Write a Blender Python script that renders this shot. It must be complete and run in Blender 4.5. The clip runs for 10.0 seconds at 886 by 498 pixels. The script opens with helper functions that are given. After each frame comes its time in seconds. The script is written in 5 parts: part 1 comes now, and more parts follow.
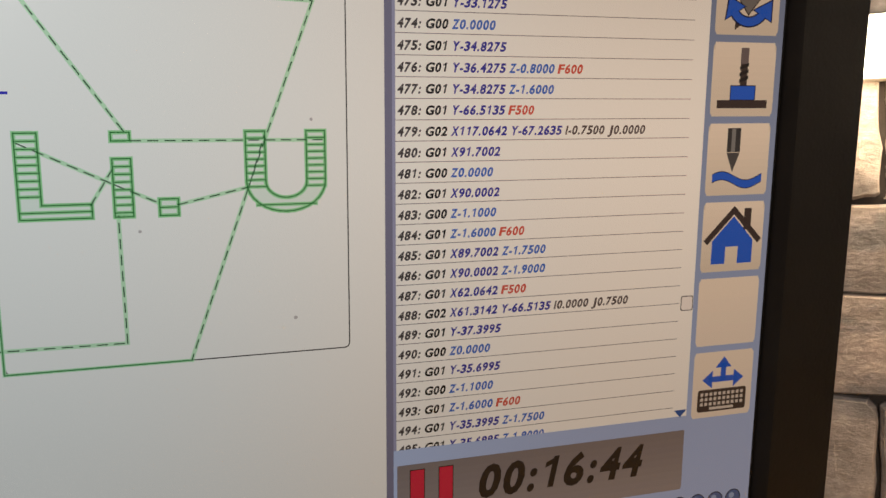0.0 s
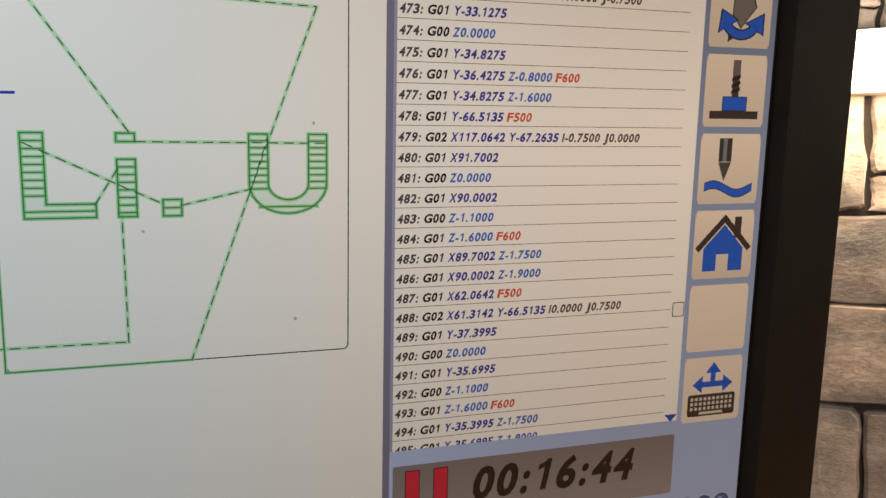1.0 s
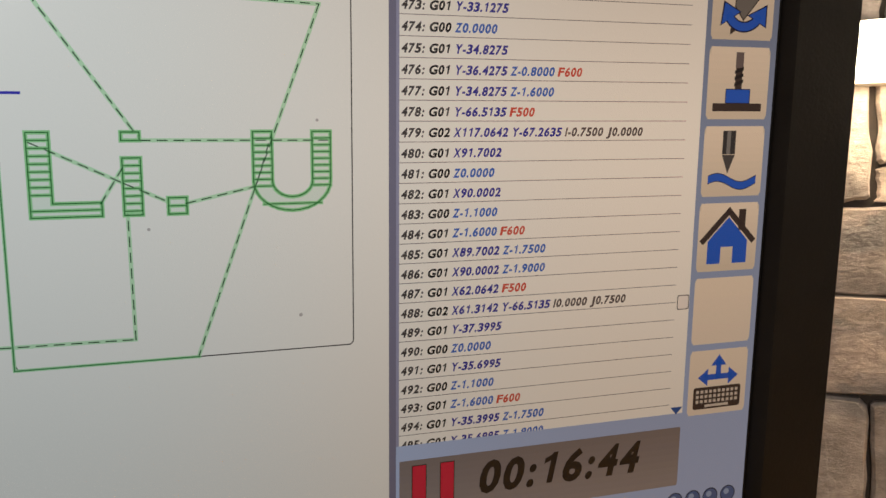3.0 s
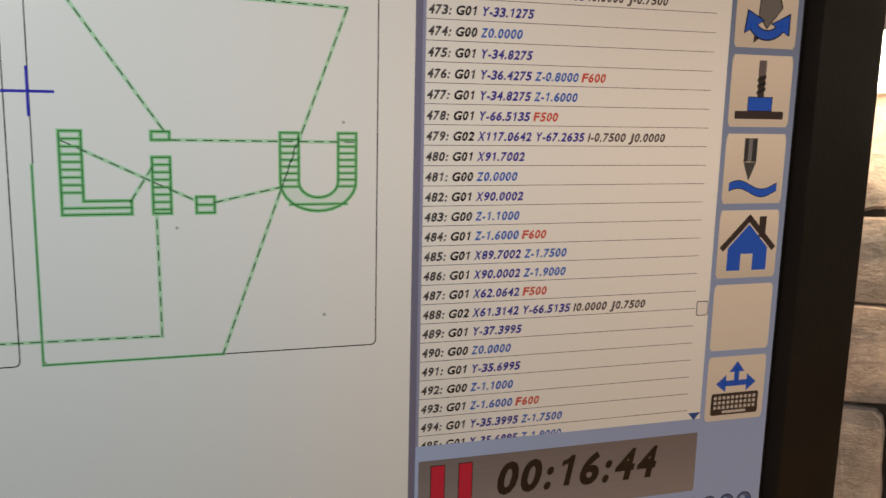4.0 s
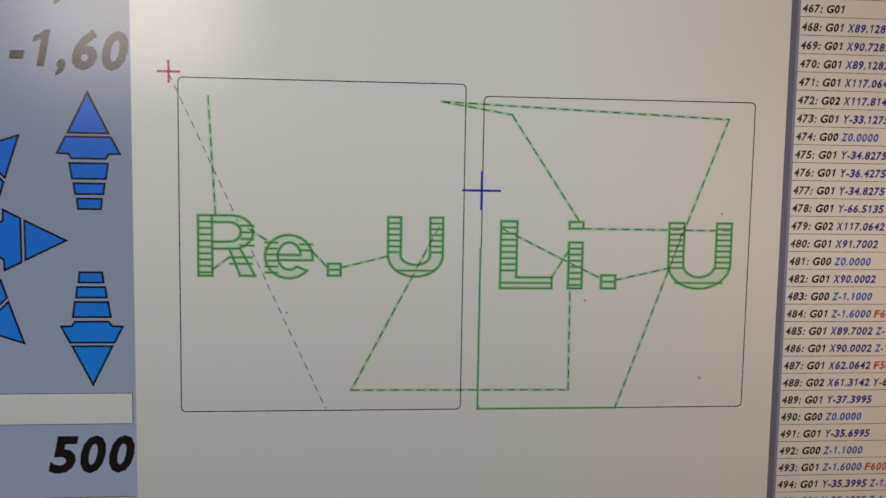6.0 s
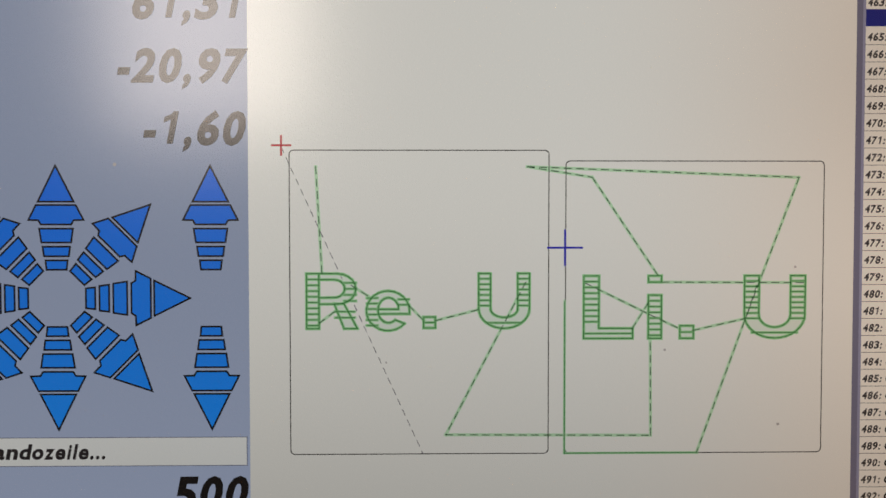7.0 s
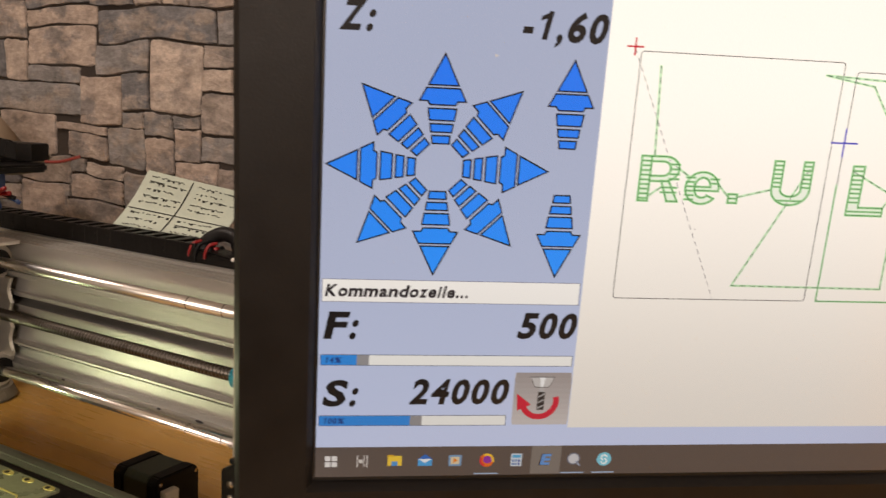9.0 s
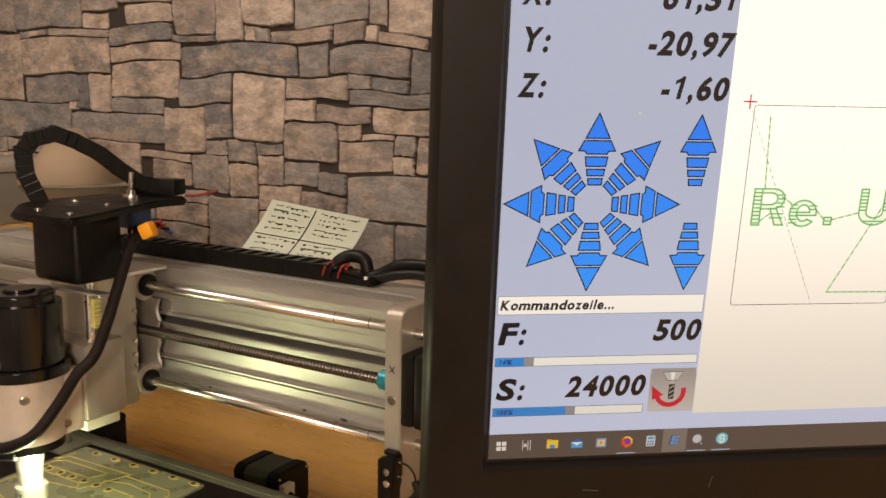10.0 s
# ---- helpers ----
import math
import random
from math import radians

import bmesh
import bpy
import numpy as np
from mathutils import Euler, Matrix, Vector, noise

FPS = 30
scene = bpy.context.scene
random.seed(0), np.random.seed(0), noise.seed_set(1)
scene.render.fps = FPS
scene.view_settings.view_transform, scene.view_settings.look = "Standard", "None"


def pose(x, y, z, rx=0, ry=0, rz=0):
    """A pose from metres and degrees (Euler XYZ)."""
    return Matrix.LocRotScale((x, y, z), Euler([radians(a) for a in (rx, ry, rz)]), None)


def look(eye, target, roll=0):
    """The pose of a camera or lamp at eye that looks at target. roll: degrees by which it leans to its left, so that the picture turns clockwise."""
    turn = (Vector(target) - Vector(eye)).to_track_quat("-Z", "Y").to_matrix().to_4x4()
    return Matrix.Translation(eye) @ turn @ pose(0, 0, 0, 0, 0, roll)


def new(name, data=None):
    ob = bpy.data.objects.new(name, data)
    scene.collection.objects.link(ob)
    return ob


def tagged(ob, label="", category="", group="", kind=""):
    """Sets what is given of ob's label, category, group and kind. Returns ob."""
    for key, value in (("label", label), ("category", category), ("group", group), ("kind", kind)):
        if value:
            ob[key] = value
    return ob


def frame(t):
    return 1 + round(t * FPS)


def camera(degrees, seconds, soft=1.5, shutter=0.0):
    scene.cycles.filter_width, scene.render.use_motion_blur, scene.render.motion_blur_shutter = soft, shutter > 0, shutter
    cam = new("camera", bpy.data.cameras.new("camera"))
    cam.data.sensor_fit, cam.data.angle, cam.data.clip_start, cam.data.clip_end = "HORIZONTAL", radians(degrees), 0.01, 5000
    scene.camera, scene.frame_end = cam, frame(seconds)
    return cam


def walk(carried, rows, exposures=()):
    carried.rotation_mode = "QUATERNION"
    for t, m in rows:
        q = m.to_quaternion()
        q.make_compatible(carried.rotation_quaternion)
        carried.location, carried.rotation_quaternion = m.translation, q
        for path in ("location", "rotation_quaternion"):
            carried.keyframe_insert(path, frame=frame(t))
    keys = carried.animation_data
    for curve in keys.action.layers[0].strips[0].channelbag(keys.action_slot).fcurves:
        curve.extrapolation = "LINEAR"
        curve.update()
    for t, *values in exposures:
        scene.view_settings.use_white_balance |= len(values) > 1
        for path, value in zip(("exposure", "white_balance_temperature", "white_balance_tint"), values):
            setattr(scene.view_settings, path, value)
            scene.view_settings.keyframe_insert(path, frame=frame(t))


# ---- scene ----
cam = camera(54.1, 10.0, soft=1.5, shutter=0.2)
PATH = [
    (0, (0.1521, -0.2687, 1.1537), (0.4486, 0.6825, 1.0684), -1.43),
    (0.5, (0.1482, -0.2689, 1.1511), (0.4649, 0.6765, 1.0745), -0.78),
    (1, (0.1462, -0.2715, 1.1523), (0.4614, 0.6746, 1.0776), -0.69),
    (1.5, (0.1464, -0.2717, 1.1524), (0.4581, 0.6755, 1.0778), -0.79),
    (2, (0.1457, -0.2709, 1.1541), (0.4592, 0.6750, 1.0709), -0.88),
    (2.5, (0.1467, -0.2715, 1.1532), (0.4578, 0.6753, 1.0714), -1.14),
    (3.8, (0.1461, -0.2740, 1.1518), (0.4444, 0.6774, 1.0748), -0.89),
    (4, (0.1424, -0.2742, 1.1522), (0.4376, 0.6782, 1.0766), -0.46),
    (4.5, (0.0996, -0.2855, 1.1456), (0.3487, 0.6824, 1.1098), 0.41),
    (5, (0.0761, -0.2944, 1.1456), (0.2725, 0.6862, 1.1430), 0.41),
    (5.5, (0.0641, -0.3097, 1.1503), (0.2046, 0.6803, 1.1571), 0.14),
    (5.7, (0.0637, -0.3086, 1.1521), (0.1855, 0.6840, 1.1575), 0.29),
    (6.8, (0.0538, -0.3356, 1.1550), (0.0827, 0.6620, 1.2184), -0.08),
    (7, (0.0523, -0.3375, 1.1543), (0.0701, 0.6597, 1.2264), -0.13),
    (7.5, (0.0491, -0.3487, 1.1583), (0.0604, 0.6479, 1.2396), -0.06),
    (8, (0.0322, -0.3606, 1.1604), (0.0740, 0.6375, 1.2052), -0.22),
    (8.5, (-0.0453, -0.3887, 1.1633), (0.0621, 0.6026, 1.0866), 0.40),
    (9, (-0.1396, -0.3925, 1.1870), (0.0004, 0.5843, 1.0246), 2.73),
    (9.5, (-0.1957, -0.4178, 1.1986), (-0.0513, 0.5577, 1.0324), 2.90),
    (10, (-0.2355, -0.4681, 1.2110), (-0.0990, 0.5094, 1.0500), 1.04),
]
EXPOSURES = ((0, -0.83, 6250, 12), (0.5, -0.77, 6200, 10), (1.0, -0.83, 6200, 11), (1.5, -0.91, 6200, 11), (2.0, -0.94, 6250, 11), (2.7, -0.9, 6250, 11), (4.0, -0.93, 6300, 12), (4.5, -1.0, 6500, 16), (5.0, -1.2, 6500, 17), (5.5, -1.35, 6500, 17), (5.8, -1.3, 6600, 16), (7.0, -1.0, 6700, 15), (7.5, -0.72, 6750, 15), (8.0, -0.55, 6750, 16), (8.3, -0.38, 6850, 18), (8.5, -0.28, 6950, 20), (8.75, -0.15, 7050, 20), (9.0, -0.05, 7200, 21), (9.5, 0.06, 7500, 21), (10.0, 0.1, 7700, 20))
walk(cam, [(t, look(eye, target, roll)) for t, eye, target, roll in PATH], EXPOSURES)

# ---- world and light ----
ZD = 0.785            # desk top
YAW = radians(-38.5)  # the wall and the machine stand turned against the monitor
MACHINE = Matrix.Translation((-0.188, 0.136, 1.1)) @ Matrix.Rotation(YAW, 4, "Z")
MONITOR = Matrix.Translation((0, 0, 1.1)) @ Matrix.Rotation(radians(6.0), 4, "X")

world = bpy.data.worlds.new("room_air")
scene.world = world
world.use_nodes = True
world.node_tree.nodes["Background"].inputs[0].default_value = (1.0, 0.86, 0.70, 1)
world.node_tree.nodes["Background"].inputs[1].default_value = 0.05


def lamp(name, m, power, size, size_y, colour):
    data = bpy.data.lights.new(name, "AREA")
    data.shape, data.size, data.size_y, data.energy, data.color = "RECTANGLE", size, size_y, power, colour
    ob = new(name, data)
    ob.matrix_world = m
    return ob


# ceiling light of the room, behind and above the camera
lamp("ceiling_light_glow", MACHINE @ pose(-0.5, -0.6, 1.22, 0, 0, 0), 14, 0.4, 0.4, (1.0, 0.93, 0.84))
# lamp farther back in the room, which the screen mirrors softly in its upper part
lamp("room_lamp_glow", look((-0.52, -2.0, 1.50), (0.0, 0.0, 1.15)), 27, 0.50, 0.56, (1.0, 0.91, 0.80))
# work light under the spindle
data = bpy.data.lights.new("spindle_light_glow", "POINT")
data.energy, data.color, data.shadow_soft_size = 0.52, (0.82, 1.0, 0.62), 0.012
new("spindle_light_glow", data).matrix_world = MACHINE @ pose(-0.262, -0.106, -0.180)
# light that the LED bar throws down the stone wall
lamp("led_bar_glow", MACHINE @ pose(0.86, 0.352, 0.0940, 18, 0, 0), 1.9, 0.62, 0.02, (1.0, 0.74, 0.43))

# ---- materials ----


def srgb(*c):
    return tuple(((v / 255) / 12.92 if v / 255 < 0.04045 else ((v / 255 + 0.055) / 1.055) ** 2.4) for v in c) + (1,)


def material(name, colour, rough=0.5, metal=0.0, vary=0.15, scale=60.0, bump=0.0, bump_scale=300.0, spec=0.5, stretch=(1, 1, 1), emit=None, power=0.0, random=0.0, coat=0.0):
    m = bpy.data.materials.new(name)
    m.use_nodes = True
    nt = m.node_tree
    b = nt.nodes["Principled BSDF"]
    b.inputs["Roughness"].default_value, b.inputs["Metallic"].default_value = rough, metal
    b.inputs["Specular IOR Level"].default_value = spec
    b.inputs["Coat Weight"].default_value = coat
    b.inputs["Base Color"].default_value = colour
    if emit:
        b.inputs["Emission Color"].default_value, b.inputs["Emission Strength"].default_value = emit, power
    if vary or bump:
        co, mp = nt.nodes.new("ShaderNodeTexCoord"), nt.nodes.new("ShaderNodeMapping")
        mp.inputs["Scale"].default_value = stretch
        nt.links.new(co.outputs["Object"], mp.inputs[0])
    if vary:
        n1, n2 = nt.nodes.new("ShaderNodeTexNoise"), nt.nodes.new("ShaderNodeTexNoise")
        n1.inputs["Scale"].default_value, n1.inputs["Detail"].default_value = scale, 6
        n2.inputs["Scale"].default_value, n2.inputs["Detail"].default_value = scale * 7, 4
        nt.links.new(mp.outputs[0], n1.inputs["Vector"]), nt.links.new(mp.outputs[0], n2.inputs["Vector"])
        add = nt.nodes.new("ShaderNodeMath")
        add.operation = "MULTIPLY_ADD"
        nt.links.new(n2.outputs["Fac"], add.inputs[0])
        add.inputs[1].default_value = 0.5
        nt.links.new(n1.outputs["Fac"], add.inputs[2])
        rng = nt.nodes.new("ShaderNodeMapRange")
        rng.inputs["From Min"].default_value, rng.inputs["From Max"].default_value = 0.45, 1.05
        rng.inputs["To Min"].default_value, rng.inputs["To Max"].default_value = 1 - vary, 1 + vary
        nt.links.new(add.outputs[0], rng.inputs[0])
        last = rng.outputs[0]
        if random:
            info, r2, mul = nt.nodes.new("ShaderNodeObjectInfo"), nt.nodes.new("ShaderNodeMapRange"), nt.nodes.new("ShaderNodeMath")
            r2.inputs["To Min"].default_value, r2.inputs["To Max"].default_value = 1 - random, 1 + random
            nt.links.new(info.outputs["Random"], r2.inputs[0])
            mul.operation = "MULTIPLY"
            nt.links.new(last, mul.inputs[0]), nt.links.new(r2.outputs[0], mul.inputs[1])
            last = mul.outputs[0]
        mix = nt.nodes.new("ShaderNodeVectorMath")
        mix.operation = "SCALE"
        mix.inputs[0].default_value = colour[:3]
        nt.links.new(last, mix.inputs["Scale"])
        nt.links.new(mix.outputs[0], b.inputs["Base Color"])
        rr = nt.nodes.new("ShaderNodeMapRange")
        rr.inputs["From Min"].default_value, rr.inputs["From Max"].default_value = 0.3, 0.7
        rr.inputs["To Min"].default_value, rr.inputs["To Max"].default_value = max(0.03, rough - 0.08), min(1, rough + 0.08)
        nt.links.new(n1.outputs["Fac"], rr.inputs[0]), nt.links.new(rr.outputs[0], b.inputs["Roughness"])
    if bump:
        n3, bp = nt.nodes.new("ShaderNodeTexNoise"), nt.nodes.new("ShaderNodeBump")
        n3.inputs["Scale"].default_value, n3.inputs["Detail"].default_value = bump_scale, 5
        nt.links.new(mp.outputs[0], n3.inputs["Vector"])
        bp.inputs["Strength"].default_value, bp.inputs["Distance"].default_value = bump, 0.002
        nt.links.new(n3.outputs["Fac"], bp.inputs["Height"]), nt.links.new(bp.outputs[0], b.inputs["Normal"])
    return m


PANEL = (173, 184, 212)
GLOW = 1.2   # the screen's own light
PIXELS = {}


def pixel_material(r, g, b, name="screen_colour"):
    """A lit colour of the matt LCD panel. Viewing-angle dimming and a warm reflection are painted into its emission:
    whites dimmer towards the foot, the right end warmer, its blues weaker.
    """
    if (r, g, b) in PIXELS:
        return PIXELS[r, g, b]
    m = material(name, (0.006, 0.006, 0.006, 1), 0.19, 0, 0, spec=0.42, emit=srgb(r, g, b), power=GLOW)
    nt = m.node_tree
    co, sep = nt.nodes.new("ShaderNodeTexCoord"), nt.nodes.new("ShaderNodeSeparateXYZ")
    nt.links.new(co.outputs["Object"], sep.inputs[0])
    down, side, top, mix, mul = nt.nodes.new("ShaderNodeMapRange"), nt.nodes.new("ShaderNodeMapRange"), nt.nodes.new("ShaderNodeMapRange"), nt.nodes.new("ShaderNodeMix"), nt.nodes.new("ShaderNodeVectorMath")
    flat = (r, g, b) == PANEL or (r == 0 and b > 200)   # the painted dimming leaves the blues nearly even, unlike the whites
    # view-dependent shading and reflected warmth, fixed by position in the emission colour
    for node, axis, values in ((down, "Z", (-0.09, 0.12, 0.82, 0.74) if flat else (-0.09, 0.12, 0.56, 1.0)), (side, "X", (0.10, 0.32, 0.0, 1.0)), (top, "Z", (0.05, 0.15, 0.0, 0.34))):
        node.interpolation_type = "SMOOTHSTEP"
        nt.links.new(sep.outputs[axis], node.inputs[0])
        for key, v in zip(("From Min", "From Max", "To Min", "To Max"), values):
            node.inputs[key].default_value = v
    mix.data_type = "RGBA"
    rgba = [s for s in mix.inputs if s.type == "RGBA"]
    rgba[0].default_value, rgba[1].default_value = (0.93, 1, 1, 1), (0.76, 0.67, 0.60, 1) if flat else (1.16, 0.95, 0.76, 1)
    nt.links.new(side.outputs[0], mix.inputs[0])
    col = [s for s in mix.outputs if s.type == "RGBA"][0]
    corner, dim = nt.nodes.new("ShaderNodeMath"), nt.nodes.new("ShaderNodeMath")   # the upper right corner is painted dimmer too
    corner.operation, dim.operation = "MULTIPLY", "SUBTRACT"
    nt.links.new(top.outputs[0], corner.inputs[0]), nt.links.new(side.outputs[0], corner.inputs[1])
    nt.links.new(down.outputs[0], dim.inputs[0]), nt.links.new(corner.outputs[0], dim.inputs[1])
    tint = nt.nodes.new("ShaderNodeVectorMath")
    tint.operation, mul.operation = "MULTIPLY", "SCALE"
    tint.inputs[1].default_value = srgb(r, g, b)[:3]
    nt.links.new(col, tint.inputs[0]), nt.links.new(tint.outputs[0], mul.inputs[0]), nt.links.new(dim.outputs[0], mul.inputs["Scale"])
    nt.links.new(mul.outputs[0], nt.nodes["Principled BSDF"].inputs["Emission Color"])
    PIXELS[r, g, b] = m
    return m


plastic_black = material("black_bezel_plastic", srgb(24, 21, 19), 0.45, 0, 0.12, 40, 0.06, 900, spec=0.22)
plastic_dark = material("matt_black_plastic", srgb(15, 13, 12), 0.42, 0, 0.2, 60, 0.08, 600, spec=0.2)
metal_alu = material("brushed_aluminium", (0.74, 0.72, 0.67, 1), 0.40, 0.9, 0.12, 30, 0.03, 400, stretch=(0.15, 1, 1))
metal_chrome = material("polished_steel_rail", (0.72, 0.71, 0.69, 1), 0.27, 1.0, 0.12, 40, stretch=(0.2, 1, 1))
metal_screw = material("lead_screw_steel", (0.10, 0.09, 0.08, 1), 0.35, 1.0, 0.2, 100)
metal_bolt = material("bolt_steel", (0.66, 0.63, 0.58, 1), 0.25, 1.0, 0.1, 100)
desk_wood = material("honey_wood_desk", srgb(202, 155, 76), 0.28, 0, 0.10, 14, 0.02, 60, stretch=(0.25, 3, 3), coat=0.3)

beam_alu = material("worn_beam_aluminium", (0.50, 0.49, 0.46, 1), 0.48, 0.78, 0.16, 30, 0.03, 400, stretch=(0.15, 1, 1))

# ---- building helpers ----


def part(name, bm, mat, parent=None, label="", m=None, smooth=False):
    me = bpy.data.meshes.new(name)
    for e in bm.edges:
        e.smooth = smooth or (len(e.link_faces) == 2 and e.calc_face_angle(0) < 0.7)
    for f in bm.faces:
        f.smooth = True
    bm.to_mesh(me)
    bm.free()
    for one in mat if isinstance(mat, (list, tuple)) else [mat]:
        me.materials.append(one)
    ob = new(name, me)
    ob.parent = parent
    if m:
        ob.matrix_basis = m
    if label:
        ob["label"] = label
    return ob


def thing(name, m, label, category, group="", kind=""):
    ob = new(name)
    ob.empty_display_size = 0.02
    ob.matrix_basis = m
    return tagged(ob, label, category, group, kind)


def box(x0, x1, y0, y1, z0, z1, bevel=0.0, segments=2, bm=None):
    own = bmesh.new()
    bmesh.ops.create_cube(own, size=1)
    for v in own.verts:
        v.co = Vector((x0 + (v.co.x + 0.5) * (x1 - x0), y0 + (v.co.y + 0.5) * (y1 - y0), z0 + (v.co.z + 0.5) * (z1 - z0)))
    if bevel:
        bmesh.ops.bevel(own, geom=own.edges[:], offset=bevel, segments=segments, affect="EDGES", profile=0.6)
    return join(bm, own)


def join(bm, own):
    if bm is None:
        return own
    me = bpy.data.meshes.new("t")
    own.to_mesh(me)
    own.free()
    bm.from_mesh(me)
    bpy.data.meshes.remove(me)
    return bm


def rod(p, q, r, r2=None, seg=20, bm=None, bevel=0.0):
    own = bmesh.new()
    p, q = Vector(p), Vector(q)
    bmesh.ops.create_cone(own, cap_ends=True, segments=seg, radius1=r, radius2=r if r2 is None else r2, depth=(q - p).length)
    if bevel:
        bmesh.ops.bevel(own, geom=[e for e in own.edges if len(e.link_faces) == 2 and any(len(f.verts) > 4 for f in e.link_faces)], offset=bevel, segments=2, affect="EDGES")
    turn = (q - p).to_track_quat("Z", "Y").to_matrix().to_4x4()
    bmesh.ops.transform(own, matrix=Matrix.Translation((p + q) / 2) @ turn, verts=own.verts)
    return join(bm, own)


def tube(points, r, seg=10, bm=None, steps=8):
    """A round cable through points (Catmull-Rom)."""
    own, P = bmesh.new(), [Vector(p) for p in points]
    P = [2 * P[0] - P[1]] + P + [2 * P[-1] - P[-2]]
    line = []
    for i in range(1, len(P) - 2):
        for k in range(steps + (i == len(P) - 3)):
            t = k / steps
            line.append(0.5 * (2 * P[i] + (P[i + 1] - P[i - 1]) * t + (2 * P[i - 1] - 5 * P[i] + 4 * P[i + 1] - P[i + 2]) * t * t + (3 * P[i] - P[i - 1] - 3 * P[i + 1] + P[i + 2]) * t ** 3))
    side, rings = Vector((0.31, 0.52, 0.8)), []
    for i, c in enumerate(line):
        d = (line[min(i + 1, len(line) - 1)] - line[max(i - 1, 0)]).normalized()
        u = (side - d * side.dot(d)).normalized()
        side, w = u, d.cross(u)
        rings.append([own.verts.new(c + r * (math.cos(a) * u + math.sin(a) * w)) for a in (2 * math.pi * k / seg for k in range(seg))])
    for a, b in zip(rings, rings[1:]):
        for k in range(seg):
            own.faces.new((a[k], a[(k + 1) % seg], b[(k + 1) % seg], b[k]))
    own.faces.new(rings[0][::-1]), own.faces.new(rings[-1])
    return join(bm, own)


def prism(outline, y0, y1, bm=None, axis="y", bevel=0.0):
    """An outline in two axes, drawn out along the third from y0 to y1."""
    own = bmesh.new()
    put = {"y": lambda a, b, c: (a, c, b), "x": lambda a, b, c: (c, a, b), "z": lambda a, b, c: (a, b, c)}[axis]
    lo, hi = [own.verts.new(put(a, b, y0)) for a, b in outline], [own.verts.new(put(a, b, y1)) for a, b in outline]
    own.faces.new(lo), own.faces.new(hi[::-1])
    n = len(outline)
    for k in range(n):
        own.faces.new((lo[k], hi[k], hi[(k + 1) % n], lo[(k + 1) % n]))
    bmesh.ops.recalc_face_normals(own, faces=own.faces[:])
    if bevel:
        bmesh.ops.bevel(own, geom=own.edges[:], offset=bevel, segments=2, affect="EDGES")
    return join(bm, own)


def rounded(x0, x1, z0, z1, r, n=4):
    out = []
    for cx, cz, a0 in ((x1 - r, z1 - r, 0), (x0 + r, z1 - r, 90), (x0 + r, z0 + r, 180), (x1 - r, z0 + r, 270)):
        out += [(cx + r * math.cos(radians(a0 + 90 * k / n)), cz + r * math.sin(radians(a0 + 90 * k / n))) for k in range(n + 1)]
    return out


# ---- the room ----
def wall_box(name, label, x0, x1, y0, y1, z0, z1, mat):
    return tagged(part(name, box(x0, x1, y0, y1, z0, z1), mat, m=MACHINE), label, "wall", kind="structure")


WALL_Y = 0.385
joint_dark = material("dark_wall_joint", srgb(50, 43, 38), 0.9, 0, 0.3, 30, 0.3, 200)
paint = material("warm_white_wall_paint", srgb(222, 212, 196), 0.9, 0, 0.05, 8, 0.1, 200)
carpet = material("grey_brown_floor", srgb(120, 104, 88), 0.8, 0, 0.2, 20, 0.2, 300)
wall_north = wall_box("wall_north", "wall faced with dry stacked grey and tan stones", -2.2, 1.9, WALL_Y, WALL_Y + 0.2, -1.1, 1.4, joint_dark)
wall_box("wall_west", "plain warm white painted wall", -2.4, -2.2, -2.4, WALL_Y + 0.2, -1.1, 1.4, paint)
wall_box("wall_east", "plain warm white painted wall", 1.9, 2.1, -2.4, WALL_Y + 0.2, -1.1, 1.4, paint)
wall_box("wall_south", "plain warm white painted wall", -2.4, 2.1, -2.6, -2.4, -1.1, 1.4, paint)
tagged(part("floor", box(-2.4, 2.1, -2.6, WALL_Y + 0.2, -1.2, -1.1), carpet, m=MACHINE), "plain grey brown floor", "floor", kind="structure")
tagged(part("ceiling", box(-2.4, 2.1, -2.6, WALL_Y + 0.2, 1.4, 1.5), paint, m=MACHINE), "plain white painted ceiling", "ceiling", kind="structure")

desk = thing("desk", MACHINE @ pose(0, 0, ZD - 1.1), "honey-coloured glossy wooden desk against the stone wall", "desk")
part("desktop", box(-1.3, 1.2, -0.33, WALL_Y - 0.012, -0.03, 0, 0.004), desk_wood, desk)
for x in (-1.22, 1.12):
    for y in (-0.27, 0.28):
        part("leg", box(x - 0.03, x + 0.03, y - 0.03, y + 0.03, -(ZD - 0.0), -0.03, 0.003), desk_wood, desk)

# ---- monitor ----
# Screen coordinates: x to the right, z up, the panel's face at y = 0.
SX0, SX1, SZ0, SZ1 = -0.1395, 0.3590, -0.0945, 0.2150
monitor = thing("monitor", MONITOR, "wide black flat-screen monitor showing milling control software", "monitor")


